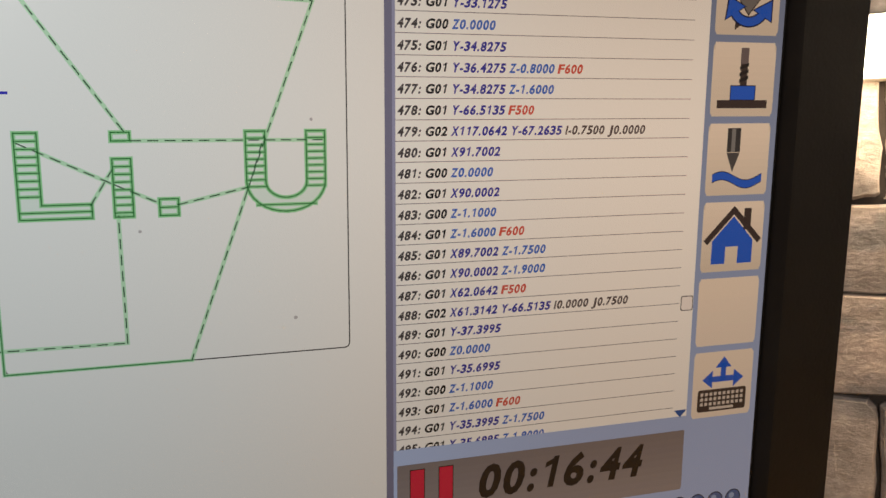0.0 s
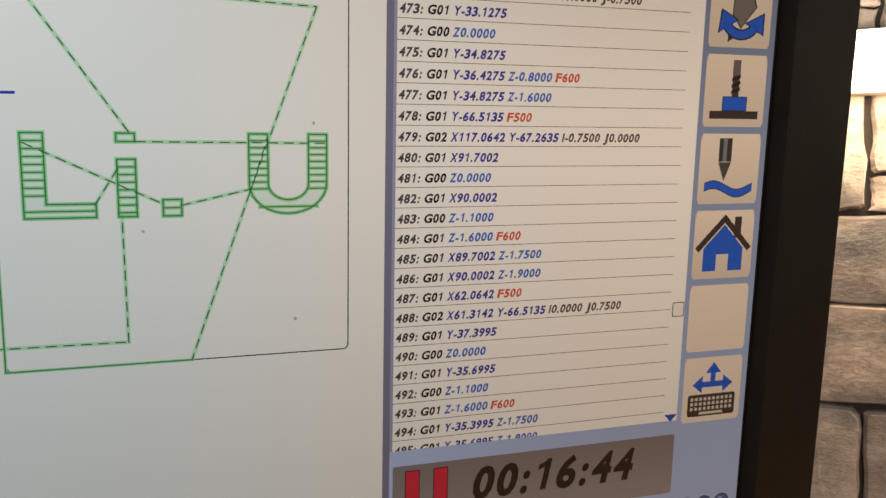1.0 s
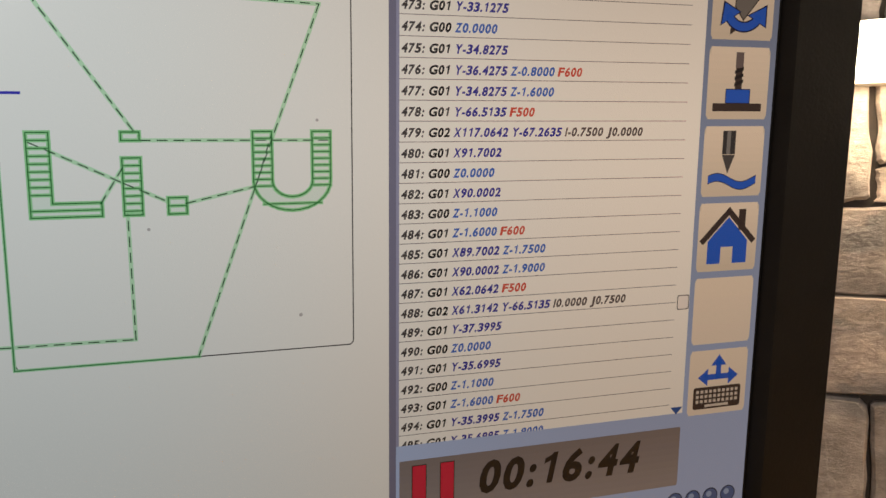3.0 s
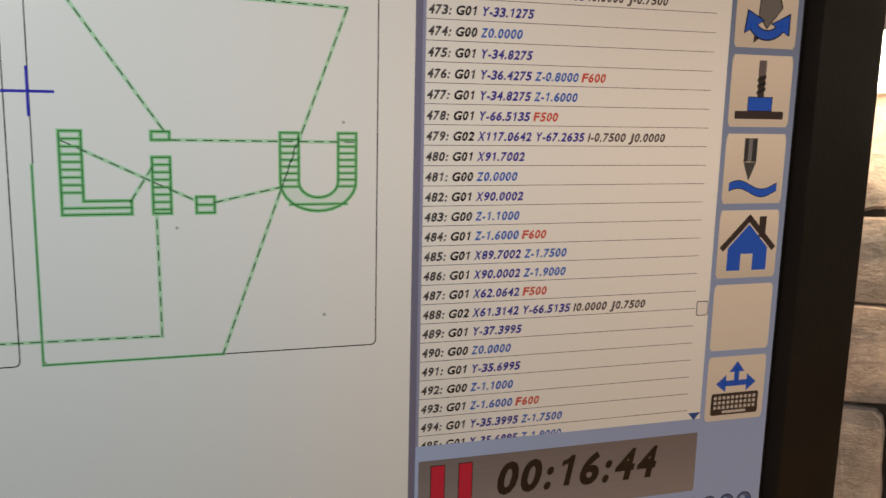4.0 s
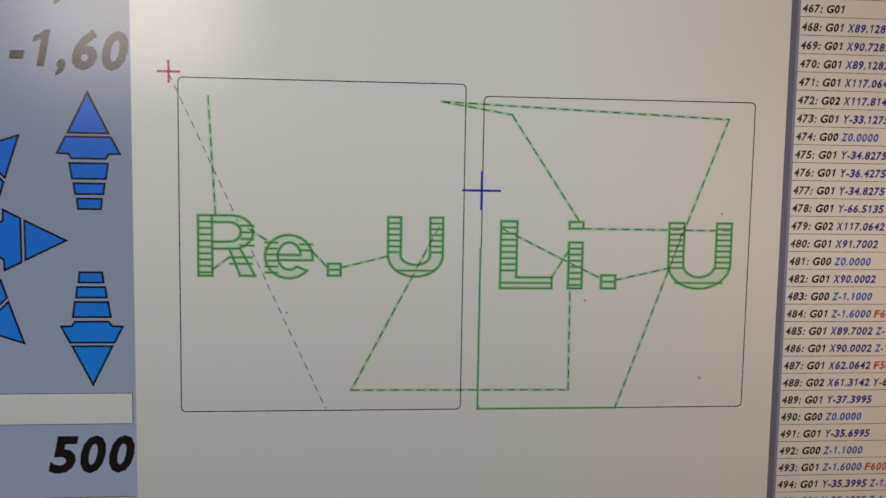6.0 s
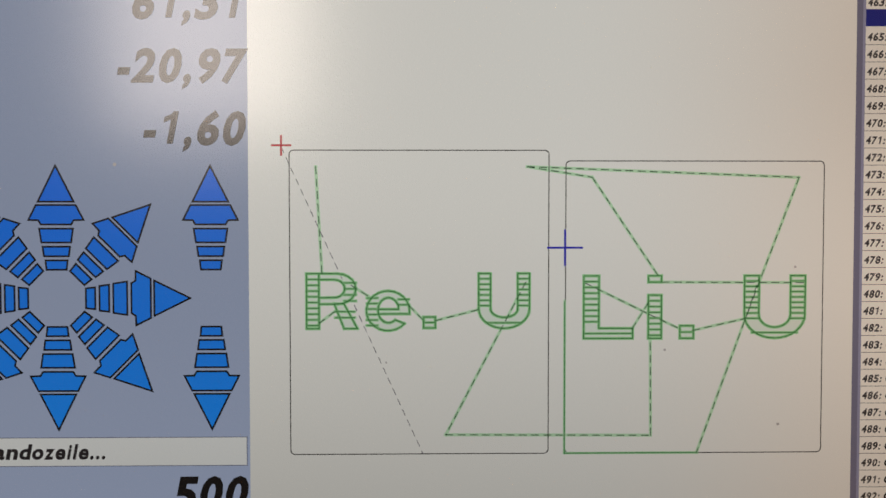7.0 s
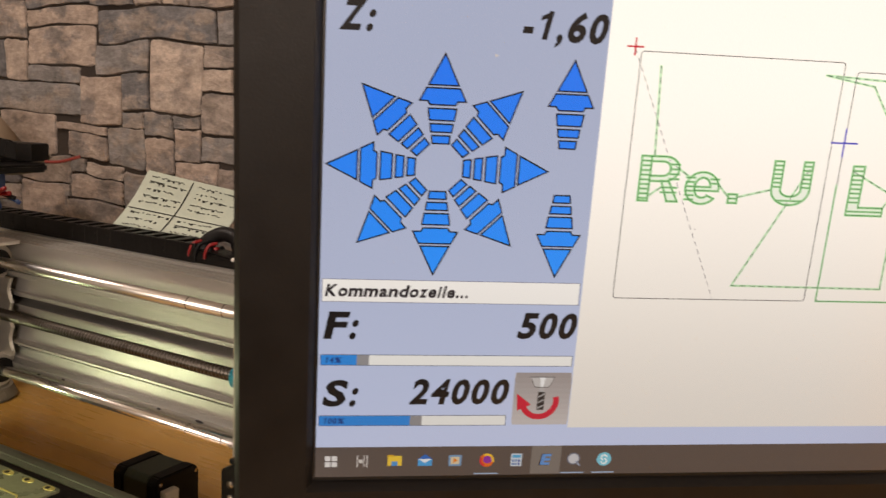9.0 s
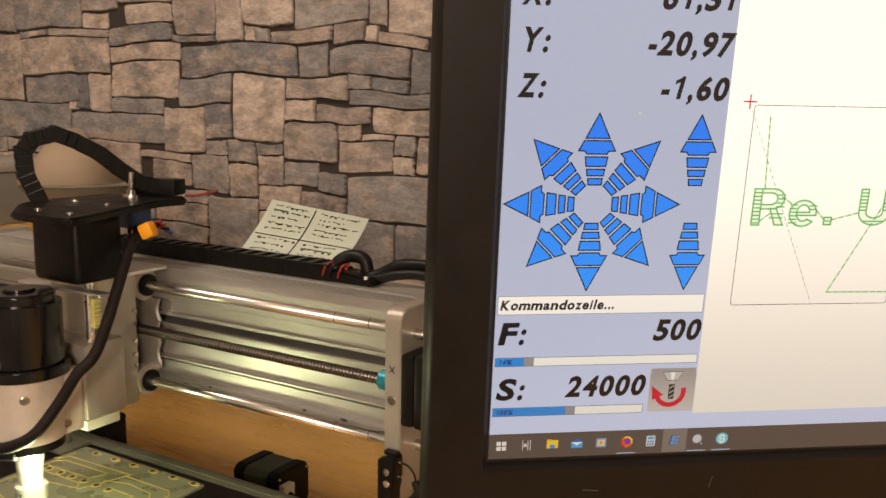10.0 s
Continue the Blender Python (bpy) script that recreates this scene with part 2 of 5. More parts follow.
def ring(outer, inner, y_outer, y_inner, y_back):
    """A bezel: a flat face with a chamfer down to the panel."""
    bm = bmesh.new()
    (a0, a1, b0, b1), (c0, c1, d0, d1) = outer, inner
    k = 0.0035
    loops = []
    for x0, x1, z0, z1, y, r in ((a0, a1, b0, b1, y_back, 0.004), (a0, a1, b0, b1, y_outer + 0.003, 0.004), (a0 + 0.0025, a1 - 0.0025, b0 + 0.0025, b1 - 0.0025, y_outer, 0.003), (c0 - k, c1 + k, d0 - k, d1 + k, y_outer, 0.001), (c0 - 0.0006, c1 + 0.0006, d0 - 0.0006, d1 + 0.0006, y_inner, 0.0006), (c0, c1, d0, d1, 0.003, 0.0006)):
        loops.append([bm.verts.new((x, y, z)) for x, z in rounded(x0, x1, z0, z1, r)])
    for p, q in zip(loops, loops[1:]):
        n = len(p)
        for i in range(n):
            bm.faces.new((p[i], p[(i + 1) % n], q[(i + 1) % n], q[i]))
    bmesh.ops.recalc_face_normals(bm, faces=bm.faces[:])
    return bm


part("bezel", ring((-0.1775, 0.3932, -0.137, 0.250), (-0.1405, 0.3602, -0.0965, 0.2165), -0.005, -0.001, 0.022), plastic_black, monitor)
bm = box(-0.172, 0.388, 0.0215, 0.040, -0.132, 0.245, 0.006)
box(-0.02, 0.24, 0.039, 0.062, -0.06, 0.16, 0.010, 2, bm)
part("back_cover", bm, plastic_dark, monitor)
bm = box(0.085, 0.135, 0.062, 0.085, -0.30, 0.06, 0.006)
part("stand_neck", bm, plastic_dark, monitor)
ins = MONITOR.inverted() @ Matrix.Translation((0.11, 0.085, ZD))
part("stand_base", box(-0.12, 0.12, -0.07, 0.07, 0, 0.014, 0.006), plastic_dark, monitor, m=ins)
for p, q in (((0.0, -0.109), (-0.002, -0.1165)), ((-0.082, -0.1145), (-0.072, -0.1155))):
    part("scratch", rod((p[0], -0.0049, p[1]), (q[0], -0.0049, q[1]), 0.00022, seg=6), material("pale_scratch", srgb(120, 108, 100), 0.6, 0, 0), monitor, "pale scratch in the plastic")

screen = part("screen", prism([(SX0 - 0.0012, SZ0 - 0.0022), (SX1 + 0.0012, SZ0 - 0.0022), (SX1 + 0.0012, SZ1 + 0.0012), (SX0 - 0.0012, SZ1 + 0.0012)], 0.0004, 0.004), material("dark_panel_rim", srgb(14, 13, 13), 0.4, 0, 0), monitor, "lit matt LCD panel")
LAYER = 0.00004


def level(n):
    return -LAYER * n


class Sheet:
    """Flat figures of one screen element, gathered into one mesh with a material for each colour."""

    def __init__(self, name, label=""):
        self.name, self.label, self.verts, self.faces, self.slots, self.mats = name, label, [], [], [], []

    def poly(self, pts, colour, n=1):
        if colour not in self.mats:
            self.mats.append(colour)
        k = len(self.verts)
        self.verts += [(x, level(n), z) for x, z in pts]
        self.faces.append(tuple(range(k, k + len(pts))))
        self.slots.append(self.mats.index(colour))
        return self

    def mesh(self, verts, faces, colour, n=1):
        if colour not in self.mats:
            self.mats.append(colour)
        k = len(self.verts)
        self.verts += [(x, level(n), z) for x, z in verts]
        self.faces += [tuple(k + i for i in f) for f in faces]
        self.slots += [self.mats.index(colour)] * len(faces)
        return self

    def rect(self, x0, x1, z0, z1, colour, n=1, r=0.0):
        return self.poly(rounded(x0, x1, z0, z1, r) if r else [(x0, z0), (x1, z0), (x1, z1), (x0, z1)], colour, n)

    def fade(self, x0, x1, z0, z1, top, bottom, n=1, r=0.0, steps=10):
        """Bands of colour from top to bottom, as the program draws its buttons."""
        if r:
            self.rect(x0, x1, z0, z1, bottom, n, r)
        for k in range(steps):
            f = (k + 0.5) / steps
            c = tuple(int(a + (b - a) * f) for a, b in zip(top, bottom))
            inset = r * 0.35 if k in (0, steps - 1) else 0
            self.rect(x0 + inset, x1 - inset, z1 - (z1 - z0) * (k + 1) / steps, z1 - (z1 - z0) * k / steps, c, n + 0.5)
        return self

    def line(self, pts, width, colour, n=2, closed=False):
        pts = pts + pts[:1] if closed else pts
        for (ax, az), (bx, bz) in zip(pts, pts[1:]):
            d = math.hypot(bx - ax, bz - az) or 1e-9
            ux, uz = (bx - ax) / d * width / 2, (bz - az) / d * width / 2
            self.poly([(ax - ux - uz, az - uz + ux), (bx + ux - uz, bz + uz + ux), (bx + ux + uz, bz + uz - ux), (ax - ux + uz, az - uz - ux)], colour, n)
        return self

    def dashes(self, pts, width, colour, n=3, on=0.0026, off=0.0016):
        for (ax, az), (bx, bz) in zip(pts, pts[1:]):
            d = math.hypot(bx - ax, bz - az)
            s = 0.0
            while s < d:
                e = min(s + on, d)
                self.line([(ax + (bx - ax) * s / d, az + (bz - az) * s / d), (ax + (bx - ax) * e / d, az + (bz - az) * e / d)], width, colour, n)
                s += on + off
        return self

    def disc(self, x, z, r, colour, n=2, k=20):
        return self.poly([(x + r * math.cos(2 * math.pi * i / k), z + r * math.sin(2 * math.pi * i / k)) for i in range(k)], colour, n)

    def arc(self, x, z, r, width, a0, a1, colour, n=2, k=16):
        a = [radians(a0 + (a1 - a0) * i / k) for i in range(k + 1)]
        return self.poly([(x + (r + width / 2) * math.cos(t), z + (r + width / 2) * math.sin(t)) for t in a] + [(x + (r - width / 2) * math.cos(t), z + (r - width / 2) * math.sin(t)) for t in a[::-1]], colour, n)

    def done(self):
        me = bpy.data.meshes.new(self.name)
        me.from_pydata(self.verts, [], self.faces)
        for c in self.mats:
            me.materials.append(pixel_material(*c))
        for p, s in zip(me.polygons, self.slots):
            p.material_index = s
        me.update()
        bm = bmesh.new()
        bm.from_mesh(me)
        for f in bm.faces:
            if f.normal.y > 0:
                f.normal_flip()
        bm.to_mesh(me)
        bm.free()
        ob = new(self.name, me)
        ob.parent = screen
        if self.label:
            ob["label"] = self.label
        return ob


# Letters: the built-in font, made bold and slanted; advance widths in em
CHARS = "0123456789:.,-%XYZFSGIJKREUe" + "ommandzil"
WIDE = {":": 0.333, ".": 0.278, ",": 0.278, "-": 0.333, "%": 0.889, "X": 0.667, "Y": 0.667, "Z": 0.611, "F": 0.611, "S": 0.667, "G": 0.778, "I": 0.278, "J": 0.556, "K": 0.722, "R": 0.722, "E": 0.667, "U": 0.722, "e": 0.556, "o": 0.611, "m": 0.889, "a": 0.556, "n": 0.611, "d": 0.611, "z": 0.5, "i": 0.278, "l": 0.278, " ": 0.278}


def glyphs(bold, names):
    obs = {}
    for c in sorted(set(names)):
        cu = bpy.data.curves.new("letter", "FONT")
        cu.body, cu.size, cu.resolution_u, cu.offset = c, 1.0, 3, bold
        obs[c] = new("letter", cu)
    bpy.context.view_layer.update()
    deps = bpy.context.evaluated_depsgraph_get()
    out = {}
    for c, ob in obs.items():
        me = bpy.data.meshes.new_from_object(ob.evaluated_get(deps))
        xy = np.array([v.co[:2] for v in me.vertices])
        out[c] = (xy, [tuple(p.vertices) for p in me.polygons])
        bpy.data.meshes.remove(me)
    for ob in obs.values():
        cu = ob.data
        bpy.data.objects.remove(ob)
        bpy.data.curves.remove(cu)
    cap = out["X"][0][:, 1].max() if "X" in out else 0.73
    for c, (xy, faces) in out.items():
        xy = xy * (0.716 / cap)
        lo, hi = xy[:, 0].min(), xy[:, 0].max()
        ink = WIDE.get(c, 0.556) - 0.07
        if c in ":.,":
            ink = 0.17
        elif c in "Iil":
            ink = 0.15
        elif c == "J":
            ink = 0.40
        elif c == "1":
            ink = min(0.42, (hi - lo) * 0.9)
        xy[:, 0] = (xy[:, 0] - lo) / (hi - lo) * ink + (WIDE.get(c, 0.556) - ink) / 2
        out[c] = (xy, faces)
    return out


BOLD = glyphs(0.038, CHARS)
BOLD["1"] = (np.array([(0.24, 0), (0.38, 0), (0.38, 0.716), (0.265, 0.716), (0.24, 0.66), (0.09, 0.59), (0.09, 0.465), (0.24, 0.53)]), [tuple(range(8))])


def advance(text, em):
    return em * sum(WIDE.get(c, 0.556) for c in text)


def write(sheet, text, x, z, em, colour, n=4, right=False, slant=0.2):
    """Bold italic writing with its baseline at z; x is the start, or the end if right."""
    if right:
        x -= advance(text, em)
    for c in text:
        if c != " ":
            xy, faces = BOLD[c]
            sheet.mesh([(x + em * (a + slant * (b - 0.2)), z + em * b) for a, b in xy], faces, colour, n)
        x += em * WIDE.get(c, 0.556)
    return x


INK, WHITE = (22, 20, 22), (243, 238, 230)

base = Sheet("window_background", "lavender program window")
base.rect(SX0, SX1, SZ0, SZ1, PANEL, 0)
base.done()
taskbar = Sheet("taskbar", "brown-grey taskbar with small coloured icons")
taskbar.rect(SX0, SX1, SZ0, -0.0785, (92, 82, 78), 1)
zt = -0.0862
for dx in (-0.0016, 0.0016):
    for dz in (-0.0016, 0.0016):
        taskbar.rect(-0.132 + dx - 0.0013, -0.132 + dx + 0.0013, zt + dz - 0.0013, zt + dz + 0.0013, (235, 232, 230), 2)
for dx in (-0.0022, 0.0010):
    taskbar.line([(-0.117 + dx, zt - 0.003), (-0.117 + dx, zt + 0.003)], 0.0005, (215, 210, 205), 2)
taskbar.line([(-0.1145, zt - 0.003), (-0.1145, zt + 0.003)], 0.0005, (215, 210, 205), 2)
taskbar.rect(-0.1186, -0.1166, zt - 0.001, zt + 0.001, (215, 210, 205), 2)
taskbar.rect(-0.1045, -0.0975, zt - 0.0026, zt + 0.0028, (245, 205, 70), 2).rect(-0.1025, -0.0995, zt - 0.0026, zt - 0.0002, (60, 150, 215), 3).rect(-0.1045, -0.1015, zt + 0.0024, zt + 0.0034, (225, 175, 40), 3)
taskbar.rect(-0.0895, -0.0825, zt - 0.0028, zt + 0.0010, (60, 165, 225), 2).poly([(-0.0895, zt + 0.001), (-0.0825, zt + 0.001), (-0.086, zt + 0.0036)], (20, 105, 190), 2).poly([(-0.0895, zt + 0.001), (-0.0825, zt + 0.001), (-0.086, zt - 0.0012)], (235, 240, 245), 3)
taskbar.rect(-0.0742, -0.0678, zt - 0.003, zt + 0.003, (120, 160, 195), 2, 0.0006).rect(-0.0732, -0.0688, zt - 0.002, zt + 0.002, (225, 205, 170), 3).poly([(-0.0718, zt - 0.0012), (-0.0718, zt + 0.0014), (-0.0697, zt)], (235, 130, 30), 4)
taskbar.disc(-0.055, zt, 0.0037, (235, 110, 40), 2).disc(-0.0546, zt + 0.0004, 0.0022, (150, 50, 160), 3).arc(-0.055, zt, 0.0031, 0.0012, -20, 120, (250, 195, 60), 4).arc(-0.055, zt, 0.0031, 0.0012, 150, 250, (225, 50, 60), 4)
taskbar.rect(-0.0428, -0.0372, zt - 0.0035, zt + 0.0035, (205, 215, 225), 2, 0.0005).rect(-0.0421, -0.0379, zt + 0.0012, zt + 0.0028, (70, 170, 215), 3)
for k in range(6):
    taskbar.rect(-0.0421 + 0.0015 * (k % 3), -0.0411 + 0.0015 * (k % 3), zt - 0.0028 + 0.0018 * (k // 3), zt - 0.0016 + 0.0018 * (k // 3), (80, 120, 170) if k % 3 < 2 else (40, 70, 150), 3)
taskbar.rect(-0.0325, -0.0172, SZ0 + 0.0005, -0.0785, (128, 120, 114), 2)
write(taskbar, "E", -0.0282, zt - 0.0028, 0.0085, (20, 24, 40), 3)
write(taskbar, "E", -0.0277, zt - 0.0026, 0.0080, (90, 150, 215), 4)
taskbar.disc(-0.0105, zt + 0.0004, 0.0030, (205, 205, 210), 3).arc(-0.0105, zt + 0.0004, 0.0030, 0.0006, 0, 360, (120, 125, 140), 4, 24).line([(-0.0088, zt - 0.0014), (-0.0072, zt - 0.0034)], 0.0009, (150, 160, 180), 4)
taskbar.disc(0.0055, zt, 0.0038, (120, 205, 225), 3).arc(0.0055, zt + 0.0009, 0.0014, 0.0008, 0, 260, (240, 250, 250), 4).arc(0.0055, zt - 0.0011, 0.0014, 0.0008, 180, 440, (240, 250, 250), 4)
for x in (-0.055, -0.0105, 0.0055):
    taskbar.rect(x - 0.006, x + 0.006, SZ0 + 0.0006, SZ0 + 0.0012, (170, 195, 225), 3)
taskbar.done()

# drawing area with the tool path
area = Sheet("drawing_area", "white drawing area")
area.rect(-0.0155, 0.2158, -0.0685, SZ1, WHITE, 1)
area.rect(0.2158, 0.2182, -0.0685, SZ1, (118, 116, 140), 1).rect(0.2182, 0.2192, -0.04, 0.1835, (150, 150, 178), 1)
area.done()
GREEN, MINT, DEEP = (30, 118, 46), (152, 208, 148), (30, 100, 48)
for x0, x1, z1 in ((0, 0.0985, 0.116), (0.105, 0.204, 0.112)):
    Sheet("board_outline", "thin black rounded outline").line(rounded(x0, x1, 0, z1, 0.0016), 0.00036, (30, 28, 30), 3, True).done()
Sheet("origin_cross", "red cross").line([(-0.0065, 0.1178), (0.0005, 0.1178)], 0.0008, (190, 30, 44), 4).line([(-0.003, 0.1213), (-0.003, 0.1143)], 0.0008, (190, 30, 44), 4).done()
Sheet("tool_cross", "blue cross").line([(0.0982, 0.0790), (0.1112, 0.0790)], 0.0008, (44, 46, 176), 7).line([(0.1047, 0.0855), (0.1047, 0.0725)], 0.0008, (44, 46, 176), 7).done()
Sheet("travel_line", "grey dashed line").dashes([(-0.003, 0.1172), (0.0505, 0)], 0.0003, (110, 105, 110), 3, 0.0024, 0.002).done()
PATHS = (((0.0100, 0.1097), (0.0122, 0.069)), ((0.0902, 0.1098), (0.1150, 0.1058), (0.1412, 0.0672)), ((0.0902, 0.1098), (0.1943, 0.1058), (0.1738, 0.0505), (0.1558, 0)),
         ((0.142, 0.0658), (0.197, 0.0655)), ((0.1125, 0.0655), (0.137, 0.0535), (0.149, 0.0478)), ((0.1305, 0.0478), (0.1375, 0.0590)), ((0.154, 0.0472), (0.174, 0.0517)),
         ((0.0898, 0.066), (0.0592, 0.0073), (0.1380, 0.0068), (0.1376, 0.0445)), ((0.0232, 0.0648), (0.0310, 0.0598)), ((0.0452, 0.0570), (0.0508, 0.0512)), ((0.0552, 0.0512), (0.0722, 0.0555)), ((0.0110, 0.0503), (0.0170, 0.0548)), ((0.1748, 0.0530), (0.1792, 0.0668)))
for p in PATHS:
    Sheet("tool_path", "dashed green tool path").line(list(p), 0.0012, (190, 224, 184), 2).dashes(list(p), 0.00034, (24, 74, 40), 5, 0.0027, 0.0020).done()
Sheet("finished_path", "solid green line").line([(0.1047, 0.0585), (0.1047, 0)], 0.0010, (176, 218, 172), 4).line([(0.1047, 0.0585), (0.1047, 0)], 0.00042, (70, 140, 80), 5).line([(0.1047, 0.0), (0.156, 0)], 0.0010, (176, 218, 172), 4).line([(0.1047, 0.0), (0.156, 0)], 0.00042, (70, 140, 80), 5).done()


def figure(outlines, hatch):
    s = Sheet("engraved_letter", "hatched green letter outline")
    for o in outlines:
        s.poly(o, (226, 232, 218), 3)
        s.line(list(o), 0.0012, MINT, 3.5, True)
    for o in outlines:
        s.line(list(o), 0.00034, GREEN, 5, True)
    for x0, x1, z0, z1, step in hatch:
        z = z1 - step
        while z > z0 + 0.0004:
            s.line([(x0, z), (x1, z)], 0.0011, MINT, 3.5)
            s.line([(x0, z), (x1, z)], 0.00030, GREEN, 5)
            z -= step
    return s.done()


def letter_u(x0, x1, z0, z1, w, k=8):
    r = (x1 - x0) / 2
    a = [math.pi + math.pi * i / (2 * k) for i in range(2 * k + 1)]
    hz, iz = z0 + r * 0.78, z0 + r * 0.78
    out = [(x0, z1)] + [((x0 + x1) / 2 + r * math.cos(t), hz + r * 0.78 * math.sin(t)) for t in a] + [(x1, z1), (x1 - w, z1)]
    ri = r - w
    out += [((x0 + x1) / 2 + ri * math.cos(t), iz + (r * 0.78 - 0.0042) * math.sin(t)) for t in a[::-1]] + [(x0 + w, z1)]
    return figure([out], [(x0, x0 + w, z0 + 0.007, z1, 0.00205), (x1 - w, x1, z0 + 0.007, z1, 0.00205), (x0 + 0.003, x1 - 0.003, z0, z0 + 0.0042, 0.0021)])


letter_u(0.0718, 0.0912, 0.0482, 0.0692, 0.0045)
letter_u(0.1738, 0.1972, 0.0442, 0.0682, 0.0056)
figure([[(0.1120, 0.0682), (0.1120, 0.0442), (0.1308, 0.0442), (0.1308, 0.0481), (0.1178, 0.0481), (0.1178, 0.0682)]], [(0.112, 0.1178, 0.0481, 0.0682, 0.0022), (0.112, 0.1308, 0.0442, 0.0483, 0.0022)])
figure([[(0.1368, 0.0442), (0.1418, 0.0442), (0.1418, 0.0608), (0.1368, 0.0608)]], [(0.1368, 0.1418, 0.0442, 0.0608, 0.0022)])
figure([[(0.1368, 0.0658), (0.1418, 0.0658), (0.1418, 0.0682), (0.1368, 0.0682)]], [])
figure([[(0.1490, 0.0442), (0.1542, 0.0442), (0.1542, 0.0490), (0.1490, 0.0490)]], [(0.149, 0.1542, 0.0442, 0.049, 0.0024)])
figure([[(0.0508, 0.0484), (0.0552, 0.0484), (0.0552, 0.0526), (0.0508, 0.0526)]], [(0.0508, 0.0552, 0.0484, 0.0526, 0.0021)])


def bow(cx, cz, rx, rz, a0, a1, k=10):
    return [(cx + rx * math.cos(radians(a0 + (a1 - a0) * i / k)), cz + rz * math.sin(radians(a0 + (a1 - a0) * i / k))) for i in range(k + 1)]


# R: stem, bowl and leg; e: an open ring with its bar
figure([[(0.0063, 0.0482), (0.0110, 0.0482), (0.0110, 0.0692), (0.0063, 0.0692)],
        [(0.0110, 0.0692)] + bow(0.0180, 0.0634, 0.0070, 0.0058, 90, -90) + [(0.0110, 0.0576), (0.0110, 0.0600)] + bow(0.0168, 0.0635, 0.0040, 0.0034, -90, 90) + [(0.0110, 0.0669)],
        [(0.0168, 0.0577), (0.0205, 0.0577), (0.0256, 0.0482), (0.0205, 0.0482)]],
       [(0.0063, 0.011, 0.0482, 0.0692, 0.0022), (0.0172, 0.0245, 0.05, 0.057, 0.0023), (0.0206, 0.025, 0.058, 0.068, 0.0023)])
figure([bow(0.0372, 0.0550, 0.0082, 0.0076, -40, -360, 22) + [(0.0454, 0.0538), (0.0335, 0.0538)] + [(0.0335, 0.0556), (0.0412, 0.0556)] + bow(0.0374, 0.0552, 0.0040, 0.0048, 20, 310, 18)],
       [(0.0292, 0.0332, 0.049, 0.062, 0.0021), (0.0412, 0.0452, 0.056, 0.0615, 0.0021)])

# G-code list
LIST_X0, LIST_X1 = 0.2192, 0.3292
code_area = Sheet("code_list", "white list of program lines")
code_area.rect(LIST_X0, LIST_X1, -0.0385, 0.1835, WHITE, 2)
code_area.rect(LIST_X0, LIST_X1, 0.1835, 0.188, (120, 112, 112), 2)
code_area.rect(LIST_X0, LIST_X1, 0.1632, 0.1697, (26, 34, 130), 3)
code_area.done()
GREY, NAVY, AZUR, RED, DUN = (66, 62, 64), (58, 54, 150), (64, 104, 190), (206, 84, 66), (92, 80, 78)
CODE = """468 G01 X89.1282|469 G01 X90.7282 Z-0.8000 F600|470 G01 X89.1282 Z-1.6000|471 G01 X117.0642 F500|472 G02 X117.8142 Y-4.0135 I0.0000 J-0.7500|473 G01 Y-33.1275|474 G00 Z0.0000|475 G01 Y-34.8275|476 G01 Y-36.4275 Z-0.8000 F600|477 G01 Y-34.8275 Z-1.6000|478 G01 Y-66.5135 F500|479 G02 X117.0642 Y-67.2635 I-0.7500 J0.0000|480 G01 X91.7002|481 G00 Z0.0000|482 G01 X90.0002|483 G00 Z-1.1000|484 G01 Z-1.6000 F600|485 G01 X89.7002 Z-1.7500|486 G01 X90.0002 Z-1.9000|487 G01 X62.0642 F500|488 G02 X61.3142 Y-66.5135 I0.0000 J0.7500|489 G01 Y-37.3995|490 G00 Z0.0000|491 G01 Y-35.6995|492 G00 Z-1.1000|493 G01 Z-1.6000 F600|494 G01 Y-35.3995 Z-1.7500|495 G01 Y-35.6995 Z-1.9000"""
ROWS = {int(r.split()[0]): r.split()[1:] for r in CODE.split("|")}
EM = 0.00393
for n in range(462, 496):
    zc = 0.0677 - (n - 479) * 0.00654
    row = Sheet("code_line")
    if n != 464:
        x = write(row, f"{n}: ", 0.2197, zc - 0.0014, EM, GREY)
        for word in ROWS.get(n, ["G01"]):
            x = write(row, word + " ", x, zc - 0.0014, EM, {"G": INK, "Z": AZUR, "F": RED, "I": DUN, "J": DUN}.get(word[0], NAVY))
    if n != 463 and n != 464:
        row.line([(LIST_X0, zc - 0.0030), (LIST_X1 - 0.006, zc - 0.0030)], 0.00022, (120, 108, 108), 3)
    row.done()
cover = Sheet("list_frame")   # hides the lower half of the last line
cover.rect(LIST_X0 - 0.001, LIST_X1 + 0.001, -0.0425, -0.0370, PANEL, 6)
cover.done()
Sheet("scroll_handle", "small white scroll handle").rect(0.3240, 0.3290, 0.0030, 0.0085, (70, 66, 66), 5, 0.0008).rect(0.3243, 0.3287, 0.0033, 0.0082, (236, 228, 222), 6, 0.0007).done()
Sheet("scroll_arrow", "blue scroll arrow").poly([(0.3238, -0.0345), (0.3290, -0.0345), (0.3264, -0.0374)], (40, 80, 150), 7).done()

